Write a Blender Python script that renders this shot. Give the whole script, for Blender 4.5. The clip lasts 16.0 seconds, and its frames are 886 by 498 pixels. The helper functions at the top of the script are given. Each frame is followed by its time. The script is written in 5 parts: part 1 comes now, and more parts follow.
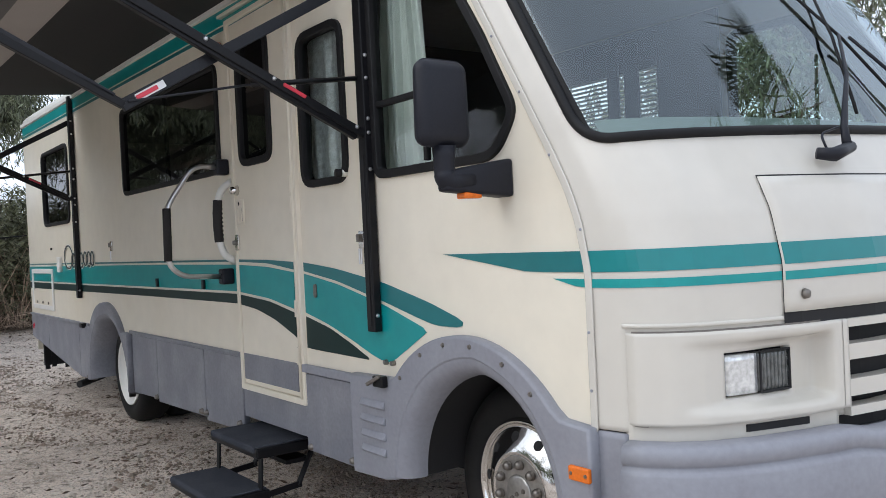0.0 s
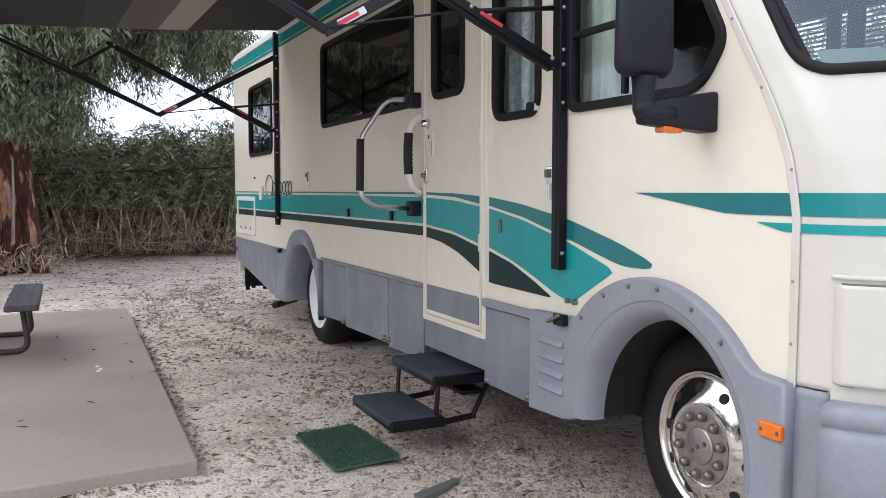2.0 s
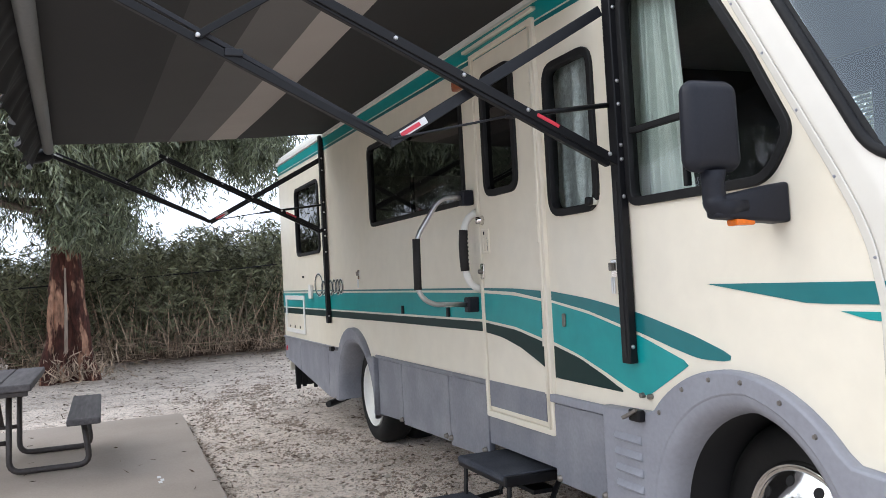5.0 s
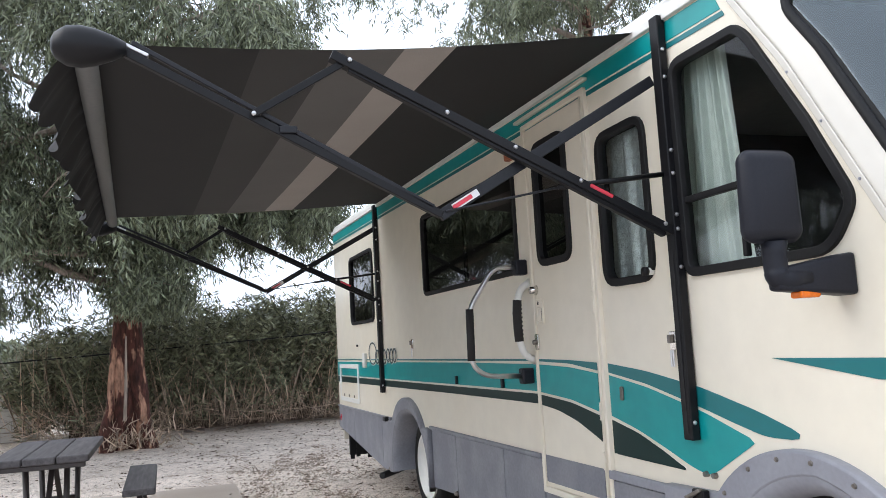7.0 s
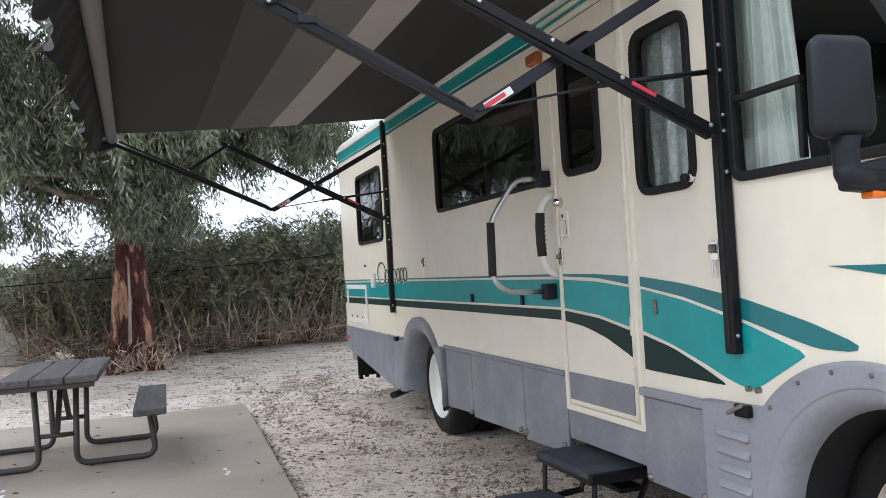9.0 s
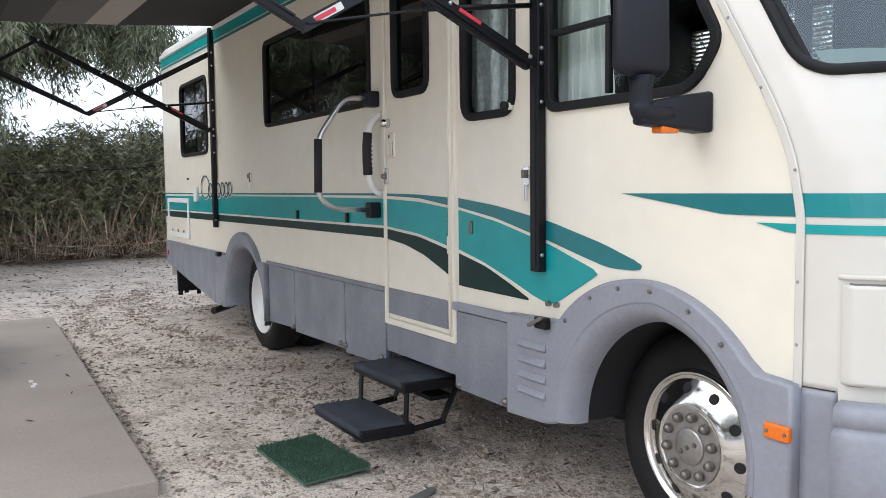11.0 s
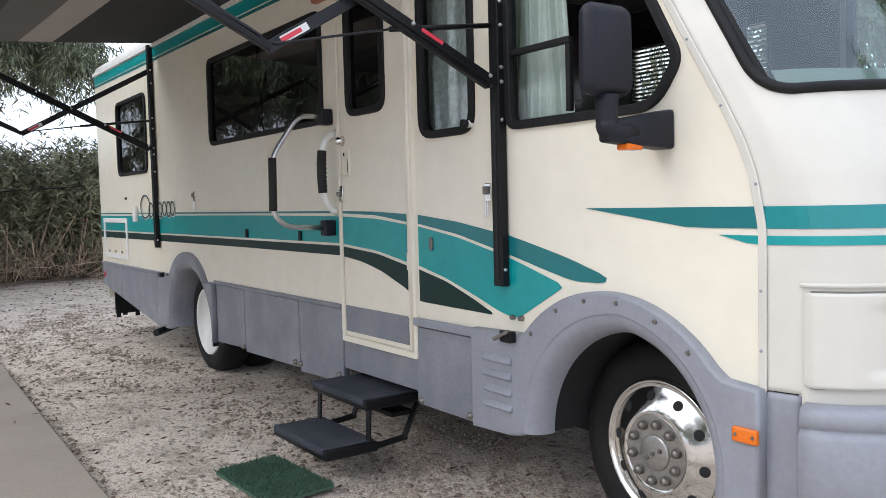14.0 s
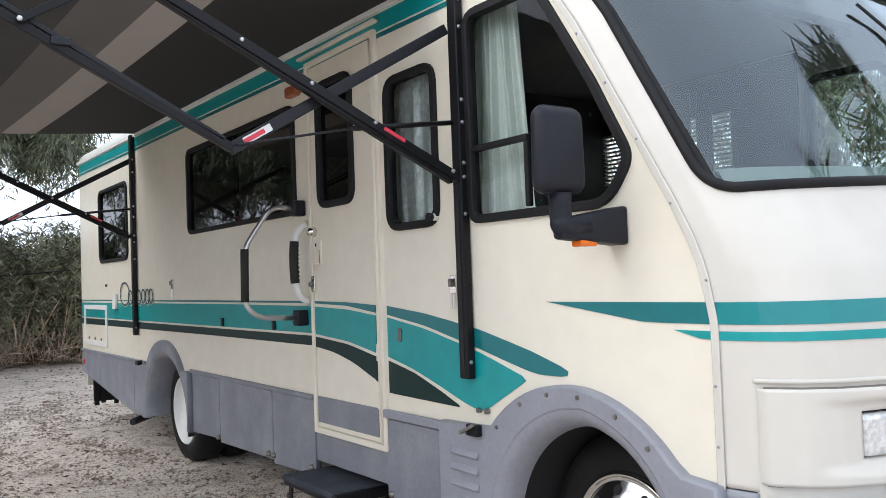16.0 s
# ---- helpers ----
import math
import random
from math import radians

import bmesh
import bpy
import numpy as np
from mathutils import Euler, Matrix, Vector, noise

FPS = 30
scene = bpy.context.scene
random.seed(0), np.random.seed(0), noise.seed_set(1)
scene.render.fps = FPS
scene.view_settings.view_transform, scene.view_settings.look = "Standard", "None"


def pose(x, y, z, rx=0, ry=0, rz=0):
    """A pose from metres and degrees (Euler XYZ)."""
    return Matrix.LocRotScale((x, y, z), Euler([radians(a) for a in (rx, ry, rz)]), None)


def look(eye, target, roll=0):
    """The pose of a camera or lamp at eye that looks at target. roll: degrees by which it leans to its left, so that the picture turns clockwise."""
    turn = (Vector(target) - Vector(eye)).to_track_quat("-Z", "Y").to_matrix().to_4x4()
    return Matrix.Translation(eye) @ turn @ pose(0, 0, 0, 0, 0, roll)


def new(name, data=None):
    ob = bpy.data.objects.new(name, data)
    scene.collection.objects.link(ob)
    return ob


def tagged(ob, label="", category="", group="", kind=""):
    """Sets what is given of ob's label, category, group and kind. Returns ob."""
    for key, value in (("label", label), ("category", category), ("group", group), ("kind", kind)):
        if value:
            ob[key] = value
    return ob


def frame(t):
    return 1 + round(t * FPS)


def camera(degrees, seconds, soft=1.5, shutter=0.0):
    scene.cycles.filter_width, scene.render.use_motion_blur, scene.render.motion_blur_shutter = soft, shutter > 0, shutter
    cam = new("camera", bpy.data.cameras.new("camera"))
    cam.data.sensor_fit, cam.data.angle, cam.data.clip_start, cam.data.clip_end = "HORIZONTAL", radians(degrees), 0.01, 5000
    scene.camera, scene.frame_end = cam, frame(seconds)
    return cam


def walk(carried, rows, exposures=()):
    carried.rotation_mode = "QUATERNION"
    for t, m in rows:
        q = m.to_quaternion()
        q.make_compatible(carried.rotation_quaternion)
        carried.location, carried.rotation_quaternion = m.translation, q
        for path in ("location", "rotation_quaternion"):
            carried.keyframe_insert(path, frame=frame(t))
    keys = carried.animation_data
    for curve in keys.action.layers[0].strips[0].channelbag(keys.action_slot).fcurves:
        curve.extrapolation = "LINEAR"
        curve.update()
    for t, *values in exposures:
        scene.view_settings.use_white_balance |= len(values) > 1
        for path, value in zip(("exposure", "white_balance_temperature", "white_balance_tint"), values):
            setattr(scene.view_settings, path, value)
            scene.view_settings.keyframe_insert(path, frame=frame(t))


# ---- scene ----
cam = camera(55.5, 16.0, soft=0.6)
PATH = [
    (0, (3.501, -1.795, 1.316), (1.897, -0.602, 1.289), -2.8),
    (0.5, (3.468, -1.781, 1.306), (1.817, -0.653, 1.279), -2.0),
    (1, (3.463, -1.788, 1.307), (1.759, -0.742, 1.255), -1.8),
    (1.5, (3.445, -1.777, 1.283), (1.69, -0.822, 1.209), -0.8),
    (2, (3.451, -1.792, 1.264), (1.634, -0.97, 1.125), 0.0),
    (2.5, (3.453, -1.827, 1.254), (1.563, -1.205, 1.051), -0.2),
    (3, (3.43, -1.842, 1.262), (1.51, -1.33, 1.043), -1.1),
    (3.5, (3.426, -1.859, 1.285), (1.543, -1.212, 1.103), -1.6),
    (4, (3.414, -1.883, 1.307), (1.561, -1.139, 1.186), -2.1),
    (4.5, (3.403, -1.888, 1.327), (1.546, -1.145, 1.29), -2.9),
    (5, (3.41, -1.9, 1.336), (1.557, -1.15, 1.397), -3.1),
    (5.2, (3.397, -1.896, 1.331), (1.547, -1.145, 1.432), -2.8),
    (7.3, (3.384, -1.877, 1.365), (1.497, -1.254, 1.592), -3.1),
    (7.5, (3.351, -1.842, 1.363), (1.46, -1.231, 1.585), -2.8),
    (8, (3.306, -1.791, 1.355), (1.397, -1.226, 1.549), -2.3),
    (8.5, (3.231, -1.835, 1.328), (1.317, -1.267, 1.446), -2.7),
    (9, (3.161, -1.925, 1.318), (1.263, -1.294, 1.364), -3.4),
    (9.5, (3.13, -1.978, 1.309), (1.276, -1.228, 1.3), -2.6),
    (10, (3.158, -1.963, 1.291), (1.361, -1.085, 1.246), -1.9),
    (10.2, (3.186, -1.944, 1.285), (1.415, -1.017, 1.218), -1.7),
    (12.3, (3.289, -1.981, 1.288), (1.571, -0.973, 1.1), 0.0),
    (12.5, (3.279, -2.005, 1.29), (1.572, -0.976, 1.119), -0.0),
    (13, (3.254, -2.034, 1.293), (1.559, -0.981, 1.158), -0.4),
    (13.5, (3.238, -2.054, 1.284), (1.565, -0.965, 1.171), -1.1),
    (14, (3.225, -2.068, 1.299), (1.577, -0.94, 1.182), -1.5),
    (14.5, (3.203, -2.061, 1.307), (1.562, -0.923, 1.197), -1.1),
    (15, (3.221, -2.038, 1.326), (1.588, -0.885, 1.257), -1.9),
    (15.5, (3.271, -2.022, 1.355), (1.64, -0.864, 1.383), -2.6),
    (16, (3.303, -1.995, 1.358), (1.668, -0.844, 1.423), -2.1),
]
walk(cam, [(t, look(eye, target, roll)) for t, eye, target, roll in PATH],
     [(0, -0.26), (1, -0.04), (2, 0.06), (3, 0.16), (4, 0.1), (5, 0.14), (8, 0.12), (10, 0.18), (12.5, 0.02), (14, 0.06), (16, 0.1)])

# ---- light ----
world = bpy.data.worlds.new("overcast")
scene.world = world
world.use_nodes = True
wn, wl = world.node_tree.nodes, world.node_tree.links
sky = wn.new("ShaderNodeTexSky")
sky.sky_type, sky.sun_disc = "NISHITA", False
sky.sun_elevation, sky.sun_rotation = radians(42), radians(196)
sky.dust_density = 4.0
pale = wn.new("ShaderNodeHueSaturation")
pale.inputs["Saturation"].default_value = 0.22
cloud = wn.new("ShaderNodeMix")
cloud.data_type = "RGBA"
cloud.inputs[0].default_value = 0.75
cloud.inputs[7].default_value = (8.9, 9.9, 11.7, 1)
wl.new(sky.outputs[0], pale.inputs["Color"])
wl.new(pale.outputs[0], cloud.inputs[6])
wl.new(cloud.outputs[2], wn["Background"].inputs["Color"])
wn["Background"].inputs["Strength"].default_value = 0.18

sun = new("sun", bpy.data.lights.new("sun", "SUN"))
sun.data.energy, sun.data.angle, sun.data.color = 0.7, radians(40), (1.0, 0.98, 0.95)
sun.matrix_world = look((-2.0, -7, 6.5), (0, 0, 0))


# ---- materials ----
def material(name, base, rough=0.5, metal=0.0, grain=0.0, scale=40.0, bump=0.0, spots=None, spot_scale=3.0,
             spot_amount=0.5, coat=0.0, dist=0.004, island=0.0, each=0.0, stretch=(1, 1, 1), edge=(0.42, 0.68)):
    """Paint, metal, plastic, earth or leaf: two scales of colour variation and a fine relief."""
    m = bpy.data.materials.new(name)
    m.use_nodes = True
    nt = m.node_tree
    n, l = nt.nodes, nt.links
    p = n["Principled BSDF"]
    p.inputs["Roughness"].default_value = rough
    p.inputs["Metallic"].default_value = metal
    p.inputs["Coat Weight"].default_value = coat
    tc = n.new("ShaderNodeTexCoord")
    mp = n.new("ShaderNodeMapping")
    mp.inputs["Scale"].default_value = stretch
    l.new(tc.outputs["Object"], mp.inputs["Vector"])

    def noise_at(s, detail=5.0):
        t = n.new("ShaderNodeTexNoise")
        t.inputs["Scale"].default_value = s
        t.inputs["Detail"].default_value = detail
        l.new(mp.outputs[0], t.inputs["Vector"])
        return t

    def mix(a, b, f, kind="MIX"):
        x = n.new("ShaderNodeMix")
        x.data_type, x.blend_type = "RGBA", kind
        for s, v in ((x.inputs[0], f), (x.inputs[6], a), (x.inputs[7], b)):
            if isinstance(v, bpy.types.NodeSocket):
                l.new(v, s)
            else:
                s.default_value = v
        return x.outputs[2]

    colour = (*base, 1)
    if spots is not None:
        ramp = n.new("ShaderNodeValToRGB")
        ramp.color_ramp.elements[0].position, ramp.color_ramp.elements[1].position = edge
        l.new(noise_at(spot_scale, 6).outputs[0], ramp.inputs[0])
        k = n.new("ShaderNodeMath")
        k.operation = "MULTIPLY"
        k.inputs[1].default_value = spot_amount
        l.new(ramp.outputs[0], k.inputs[0])
        colour = mix(colour, (*spots, 1), k.outputs[0])
    if grain > 0:
        g = noise_at(scale, 4)
        r = n.new("ShaderNodeMapRange")
        r.inputs[1].default_value, r.inputs[2].default_value = 0.3, 0.7
        r.inputs[3].default_value, r.inputs[4].default_value = 1 - grain, 1 + grain
        l.new(g.outputs[0], r.inputs[0])
        colour = mix(colour, r.outputs[0], 1.0, "MULTIPLY")
    for amount, node, out in ((island, "ShaderNodeNewGeometry", "Random Per Island"), (each, "ShaderNodeObjectInfo", "Random")):
        if amount > 0:
            r = n.new("ShaderNodeMapRange")
            r.inputs[3].default_value, r.inputs[4].default_value = 1 - amount, 1 + amount
            l.new(n.new(node).outputs[out], r.inputs[0])
            colour = mix(colour, r.outputs[0], 1.0, "MULTIPLY")
    if isinstance(colour, tuple):
        p.inputs["Base Color"].default_value = colour
    else:
        l.new(colour, p.inputs["Base Color"])
    if bump > 0:
        b = n.new("ShaderNodeBump")
        b.inputs["Strength"].default_value, b.inputs["Distance"].default_value = bump, dist
        l.new(noise_at(scale * 1.7, 6).outputs[0], b.inputs["Height"])
        l.new(b.outputs[0], p.inputs["Normal"])
    return m


def glass(name, tint, ior=1.5, rough=0.0):
    m = bpy.data.materials.new(name)
    m.use_nodes = True
    n, l = m.node_tree.nodes, m.node_tree.links
    n.remove(n["Principled BSDF"])
    t, g, f, x = (n.new("ShaderNode" + k) for k in ("BsdfTransparent", "BsdfGlossy", "Fresnel", "MixShader"))
    t.inputs[0].default_value = (*tint, 1)
    g.inputs["Roughness"].default_value = rough
    f.inputs[0].default_value = ior
    l.new(f.outputs[0], x.inputs[0])
    l.new(t.outputs[0], x.inputs[1])
    l.new(g.outputs[0], x.inputs[2])
    l.new(x.outputs[0], n["Material Output"].inputs[0])
    return m


def ground_material():
    """Pale decomposed granite: broad damp patches, clods, and grains."""
    m = bpy.data.materials.new("sandy_gravel")
    m.use_nodes = True
    n, l = m.node_tree.nodes, m.node_tree.links
    p = n["Principled BSDF"]
    p.inputs["Roughness"].default_value = 0.95
    p.inputs["Specular IOR Level"].default_value = 0.172
    tc = n.new("ShaderNodeTexCoord")

    def layer(scale, lo, hi, detail):
        t, r = n.new("ShaderNodeTexNoise"), n.new("ShaderNodeMapRange")
        t.inputs["Scale"].default_value, t.inputs["Detail"].default_value = scale, detail
        l.new(tc.outputs["Object"], t.inputs["Vector"])
        r.inputs[1].default_value, r.inputs[2].default_value = lo, hi
        l.new(t.outputs[0], r.inputs[0])
        return r.outputs[0]

    def mix(a, b, f, kind="MIX"):
        x = n.new("ShaderNodeMix")
        x.data_type, x.blend_type = "RGBA", kind
        for s, v in ((x.inputs[0], f), (x.inputs[6], a), (x.inputs[7], b)):
            if isinstance(v, bpy.types.NodeSocket):
                l.new(v, s)
            else:
                s.default_value = v
        return x.outputs[2]

    c = mix((0.78, 0.67, 0.58, 1), (0.58, 0.48, 0.405, 1), layer(0.9, 0.42, 0.66, 5))
    c = mix(c, (0.33, 0.26, 0.205, 1), layer(3.1, 0.50, 0.72, 12))
    c = mix(c, (0.19, 0.155, 0.12, 1), layer(15, 0.56, 0.70, 10))
    c = mix(c, (0.75, 0.68, 0.61, 1), layer(38, 0.54, 0.66, 4))
    c = mix(c, (0.17, 0.14, 0.115, 1), layer(62, 0.55, 0.68, 5))
    c = mix(c, (0.80, 0.74, 0.68, 1), layer(130, 0.56, 0.66, 3))
    c = mix(c, (0.20, 0.165, 0.14, 1), layer(170, 0.57, 0.67, 3))
    l.new(c, p.inputs["Base Color"])
    b, v = n.new("ShaderNodeBump"), n.new("ShaderNodeTexNoise")
    v.inputs["Scale"].default_value, v.inputs["Detail"].default_value = 45, 8
    l.new(tc.outputs["Object"], v.inputs["Vector"])
    l.new(v.outputs[0], b.inputs["Height"])
    b.inputs["Strength"].default_value, b.inputs["Distance"].default_value = 0.7, 0.012
    l.new(b.outputs[0], p.inputs["Normal"])
    return m


CREAM = material("cream_gelcoat", (0.785, 0.728, 0.61), 0.32, grain=0.03, scale=9, spots=(0.73, 0.64, 0.48), spot_scale=1.3, spot_amount=0.3, coat=0.1, bump=0.03, dist=0.002)
CAPW = material("white_gelcoat", (0.615, 0.585, 0.525), 0.26, grain=0.03, scale=7, spots=(0.60, 0.565, 0.49), spot_scale=1.1, spot_amount=0.3, coat=0.25)
GREY = material("grey_plastic", (0.185, 0.189, 0.217), 0.5, grain=0.08, scale=60, spots=(0.33, 0.33, 0.35), spot_scale=4, spot_amount=0.45, bump=0.08, dist=0.002)
GREYL = material("weathered_grey_plastic", (0.262, 0.268, 0.30), 0.48, grain=0.06, scale=50, spots=(0.22, 0.22, 0.25), spot_scale=6, spot_amount=0.55, bump=0.08, dist=0.002)
MTEAL = material("mid_teal_vinyl", (0.006, 0.205, 0.215), 0.28, grain=0.05, scale=12)
TEAL = material("teal_vinyl", (0.002, 0.27, 0.275), 0.3, grain=0.05, scale=12, spots=(0.01, 0.33, 0.32), spot_scale=3, spot_amount=0.4)
DTEAL = material("deep_teal_vinyl", (0.008, 0.155, 0.17), 0.28, grain=0.05, scale=12)
GREEN = material("dark_green_vinyl", (0.006, 0.026, 0.024), 0.42, grain=0.06, scale=12)
BLACK = material("black_metal", (0.007, 0.007, 0.0085), 0.42, grain=0.1, scale=50)
RUBBER = material("black_rubber", (0.009, 0.009, 0.010), 0.6, grain=0.1, scale=80, spots=(0.016, 0.016, 0.016), spot_scale=9, bump=0.06)
TYRE = material("tyre_rubber", (0.010, 0.010, 0.010), 0.75, grain=0.12, scale=70, spots=(0.03, 0.027, 0.024), spot_scale=5, spot_amount=0.4, bump=0.1)
PLASTIC = material("black_grained_plastic", (0.013, 0.014, 0.020), 0.48, grain=0.08, scale=120, bump=0.12, dist=0.001)
CHROME = material("polished_steel", (0.72, 0.705, 0.68), 0.09, metal=1.0, spots=(0.6, 0.57, 0.52), spot_scale=7, spot_amount=0.4)
STEEL = material("brushed_aluminium", (0.62, 0.62, 0.63), 0.3, metal=1.0, grain=0.06, scale=70)
HUB = material("worn_steel", (0.40, 0.385, 0.365), 0.34, metal=0.85, grain=0.12, scale=60)
DULL = material("dull_steel", (0.22, 0.20, 0.18), 0.42, metal=0.8, grain=0.15, scale=60)
WHITE = material("white_plastic", (0.75, 0.74, 0.7), 0.4, grain=0.03, scale=20)
FOAM = material("black_foam", (0.02, 0.018, 0.018), 0.8, grain=0.15, scale=150, bump=0.2)
CARPET = material("worn_step_carpet", (0.028, 0.032, 0.045), 0.9, grain=0.3, scale=160, spots=(0.07, 0.075, 0.085), spot_scale=7, spot_amount=0.4, bump=0.4)
TURF = material("green_turf", (0.058, 0.118, 0.076), 0.9, grain=0.3, scale=120, spots=(0.085, 0.17, 0.11), spot_scale=6, bump=0.5, island=0.3)
CONCRETE = material("concrete", (0.375, 0.315, 0.266), 0.58, grain=0.07, scale=75, spots=(0.285, 0.235, 0.19), spot_scale=0.9, spot_amount=0.75, bump=0.07)
WOODGREY = material("weathered_plank", (0.075, 0.068, 0.07), 0.75, grain=0.3, scale=14, spots=(0.13, 0.12, 0.12), spot_scale=5, bump=0.3, each=0.15, stretch=(0.25, 3, 3))
IRON = material("brown_painted_steel", (0.045, 0.036, 0.034), 0.5, grain=0.2, scale=40, bump=0.05)
ORANGE = material("amber_lens", (0.75, 0.16, 0.01), 0.2, grain=0.12, scale=90)
RED = material("red_reflector", (0.6, 0.02, 0.05), 0.25)
LENS = material("clear_lamp_lens", (0.72, 0.74, 0.74), 0.12, metal=0.55, grain=0.25, scale=60)
LENSD = material("ribbed_lamp_lens", (0.16, 0.17, 0.17), 0.15, metal=0.5, grain=0.3, scale=45)
# near-black that stands in for shade in wells, recesses, holes and the cabin
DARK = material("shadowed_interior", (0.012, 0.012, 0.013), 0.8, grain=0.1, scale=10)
INTERIOR = material("cabin_lining", (0.30, 0.29, 0.27), 0.85, grain=0.08, scale=20)
DASH = material("pale_dashboard", (0.42, 0.46, 0.42), 0.6, grain=0.05, scale=30)
CURTAIN = material("white_curtain", (0.70, 0.74, 0.70), 0.9, grain=0.06, scale=30)
FOIL = material("silver_bubble_foil", (0.74, 0.76, 0.78), 0.36, metal=0.6, grain=0.2, scale=45, bump=0.6, dist=0.01)
GLASS = glass("window_glass", (0.20, 0.22, 0.23), 1.8)
CABGLASS = glass("cab_glass", (0.86, 0.92, 0.90), 1.42)
SCREEN = glass("windscreen_glass", (0.76, 0.90, 0.88), 2.05)
SCREEN.node_tree.nodes["Glossy BSDF"].inputs["Color"].default_value = (0.80, 0.90, 0.96, 1)
FABRIC = {k: material("awning_" + k, c, 0.85, grain=0.08, scale=300, spots=tuple(0.8 * v for v in c), spot_scale=2, spot_amount=0.4)
          for k, c in (("black", (0.016, 0.0155, 0.016)), ("dark", (0.045, 0.043, 0.042)), ("mid", (0.122, 0.115, 0.11)), ("light", (0.385, 0.345, 0.315)))}
SAND = ground_material()
PEBBLE = material("pebbles", (0.45, 0.395, 0.33), 0.9, grain=0.1, scale=60, island=0.4)
SOIL = material("dark_soil_clods", (0.27, 0.21, 0.165), 0.95, grain=0.2, scale=60, island=0.4)
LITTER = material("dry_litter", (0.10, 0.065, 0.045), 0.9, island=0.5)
BARK = material("peeling_bark", (0.07, 0.024, 0.017), 0.9, grain=0.6, scale=10, edge=(0.52, 0.57), spots=(0.42, 0.23, 0.155), spot_scale=3.6, spot_amount=0.85, bump=0.8, dist=0.03, stretch=(1.8, 1.8, 0.6))
PALEBARK = material("pale_bark", (0.36, 0.3, 0.25), 0.9, grain=0.25, scale=14, spots=(0.2, 0.12, 0.09), spot_scale=3, bump=0.5, dist=0.02, stretch=(3, 3, 0.4))
LEAF = material("gum_leaves", (0.150, 0.172, 0.105), 0.45, island=0.75)
CANE = material("cane_leaves", (0.19, 0.20, 0.12), 0.5, island=0.75)
STALK = material("dry_stalks", (0.42, 0.32, 0.24), 0.85, island=0.6)
PALM = material("palm_fronds", (0.06, 0.08, 0.04), 0.5, island=0.4)
BLOCK = material("painted_block", (0.52, 0.49, 0.44), 0.9, grain=0.08, scale=40, each=0.08, bump=0.2)
MORTAR = material("block_mortar", (0.36, 0.34, 0.31), 0.95, grain=0.1, scale=50)
HILL = material("hazy_hills", (0.40, 0.43, 0.47), 1.0, grain=0.08, scale=0.02)
LETTER = material("black_lettering", (0.015, 0.03, 0.035), 0.4)
REDMARK = material("red_label", (0.65, 0.05, 0.08), 0.4)
DGREY = material("dark_grey_metal", (0.017, 0.018, 0.022), 0.4, grain=0.08, scale=60)
TUBE = material("grey_roller", (0.13, 0.13, 0.125), 0.5, grain=0.06, scale=60)
for dim in (GREEN, BLACK, RUBBER, TYRE, PLASTIC, DGREY):
    dim.node_tree.nodes["Principled BSDF"].inputs["Specular IOR Level"].default_value = 0.25
PORCH = material("faded_amber_lens", (0.30, 0.085, 0.03), 0.35, grain=0.1, scale=60)
WLABEL = material("white_label", (0.75, 0.75, 0.75), 0.4)


# ---- building helpers ----
WORLD = {}


def thing(name, x, y, z, label, category, group="", kind=""):
    e = new(name)
    e.location = (x, y, z)
    WORLD[e] = Matrix.Translation((x, y, z))
    return tagged(e, label, category, group, kind)


def link_mesh(name, mesh, mat, parent=None, label="", smooth=False):
    if mat:
        mesh.materials.append(mat)
    if smooth:
        mesh.shade_smooth()
    o = new(name, mesh)
    if parent:
        o.parent = parent
        o.matrix_parent_inverse = WORLD[parent].inverted()
    WORLD[o] = Matrix.Identity(4)
    return tagged(o, label)


def part(name, bm, mat, parent=None, label="", smooth=False):
    """One bmesh, in the place's own metres, as one mesh object under its thing or part."""
    mesh = bpy.data.meshes.new(name)
    bmesh.ops.recalc_face_normals(bm, faces=bm.faces)
    bm.to_mesh(mesh)
    bm.free()
    return link_mesh(name, mesh, mat, parent, label, smooth)


def facing(ob, way):
    """Turns a sheet so that its front looks along way."""
    s = sum((p.normal * p.area for p in ob.data.polygons), Vector((0, 0, 0)))
    if s.dot(Vector(way)) < 0:
        ob.data.flip_normals()
    ob.visible_shadow = False
    return ob


def box(x0, x1, y0, y1, z0, z1, bevel=0.0, bm=None, m=None, segments=2):
    own = bmesh.new()
    bmesh.ops.create_cube(own, size=1)
    c = Vector(((x0 + x1) / 2, (y0 + y1) / 2, (z0 + z1) / 2))
    d = (x1 - x0, y1 - y0, z1 - z0)
    for v in own.verts:
        v.co = Vector((v.co.x * d[0], v.co.y * d[1], v.co.z * d[2])) + c
    if bevel:
        bmesh.ops.bevel(own, geom=own.edges[:], offset=bevel, segments=segments, profile=0.5, affect="EDGES")
    if m:
        own.transform(m)
    return joined(bm, own)


def joined(bm, own):
    if bm is None:
        return own
    tmp = bpy.data.meshes.new("tmp")
    own.to_mesh(tmp)
    own.free()
    bm.from_mesh(tmp)
    bpy.data.meshes.remove(tmp)
    return bm


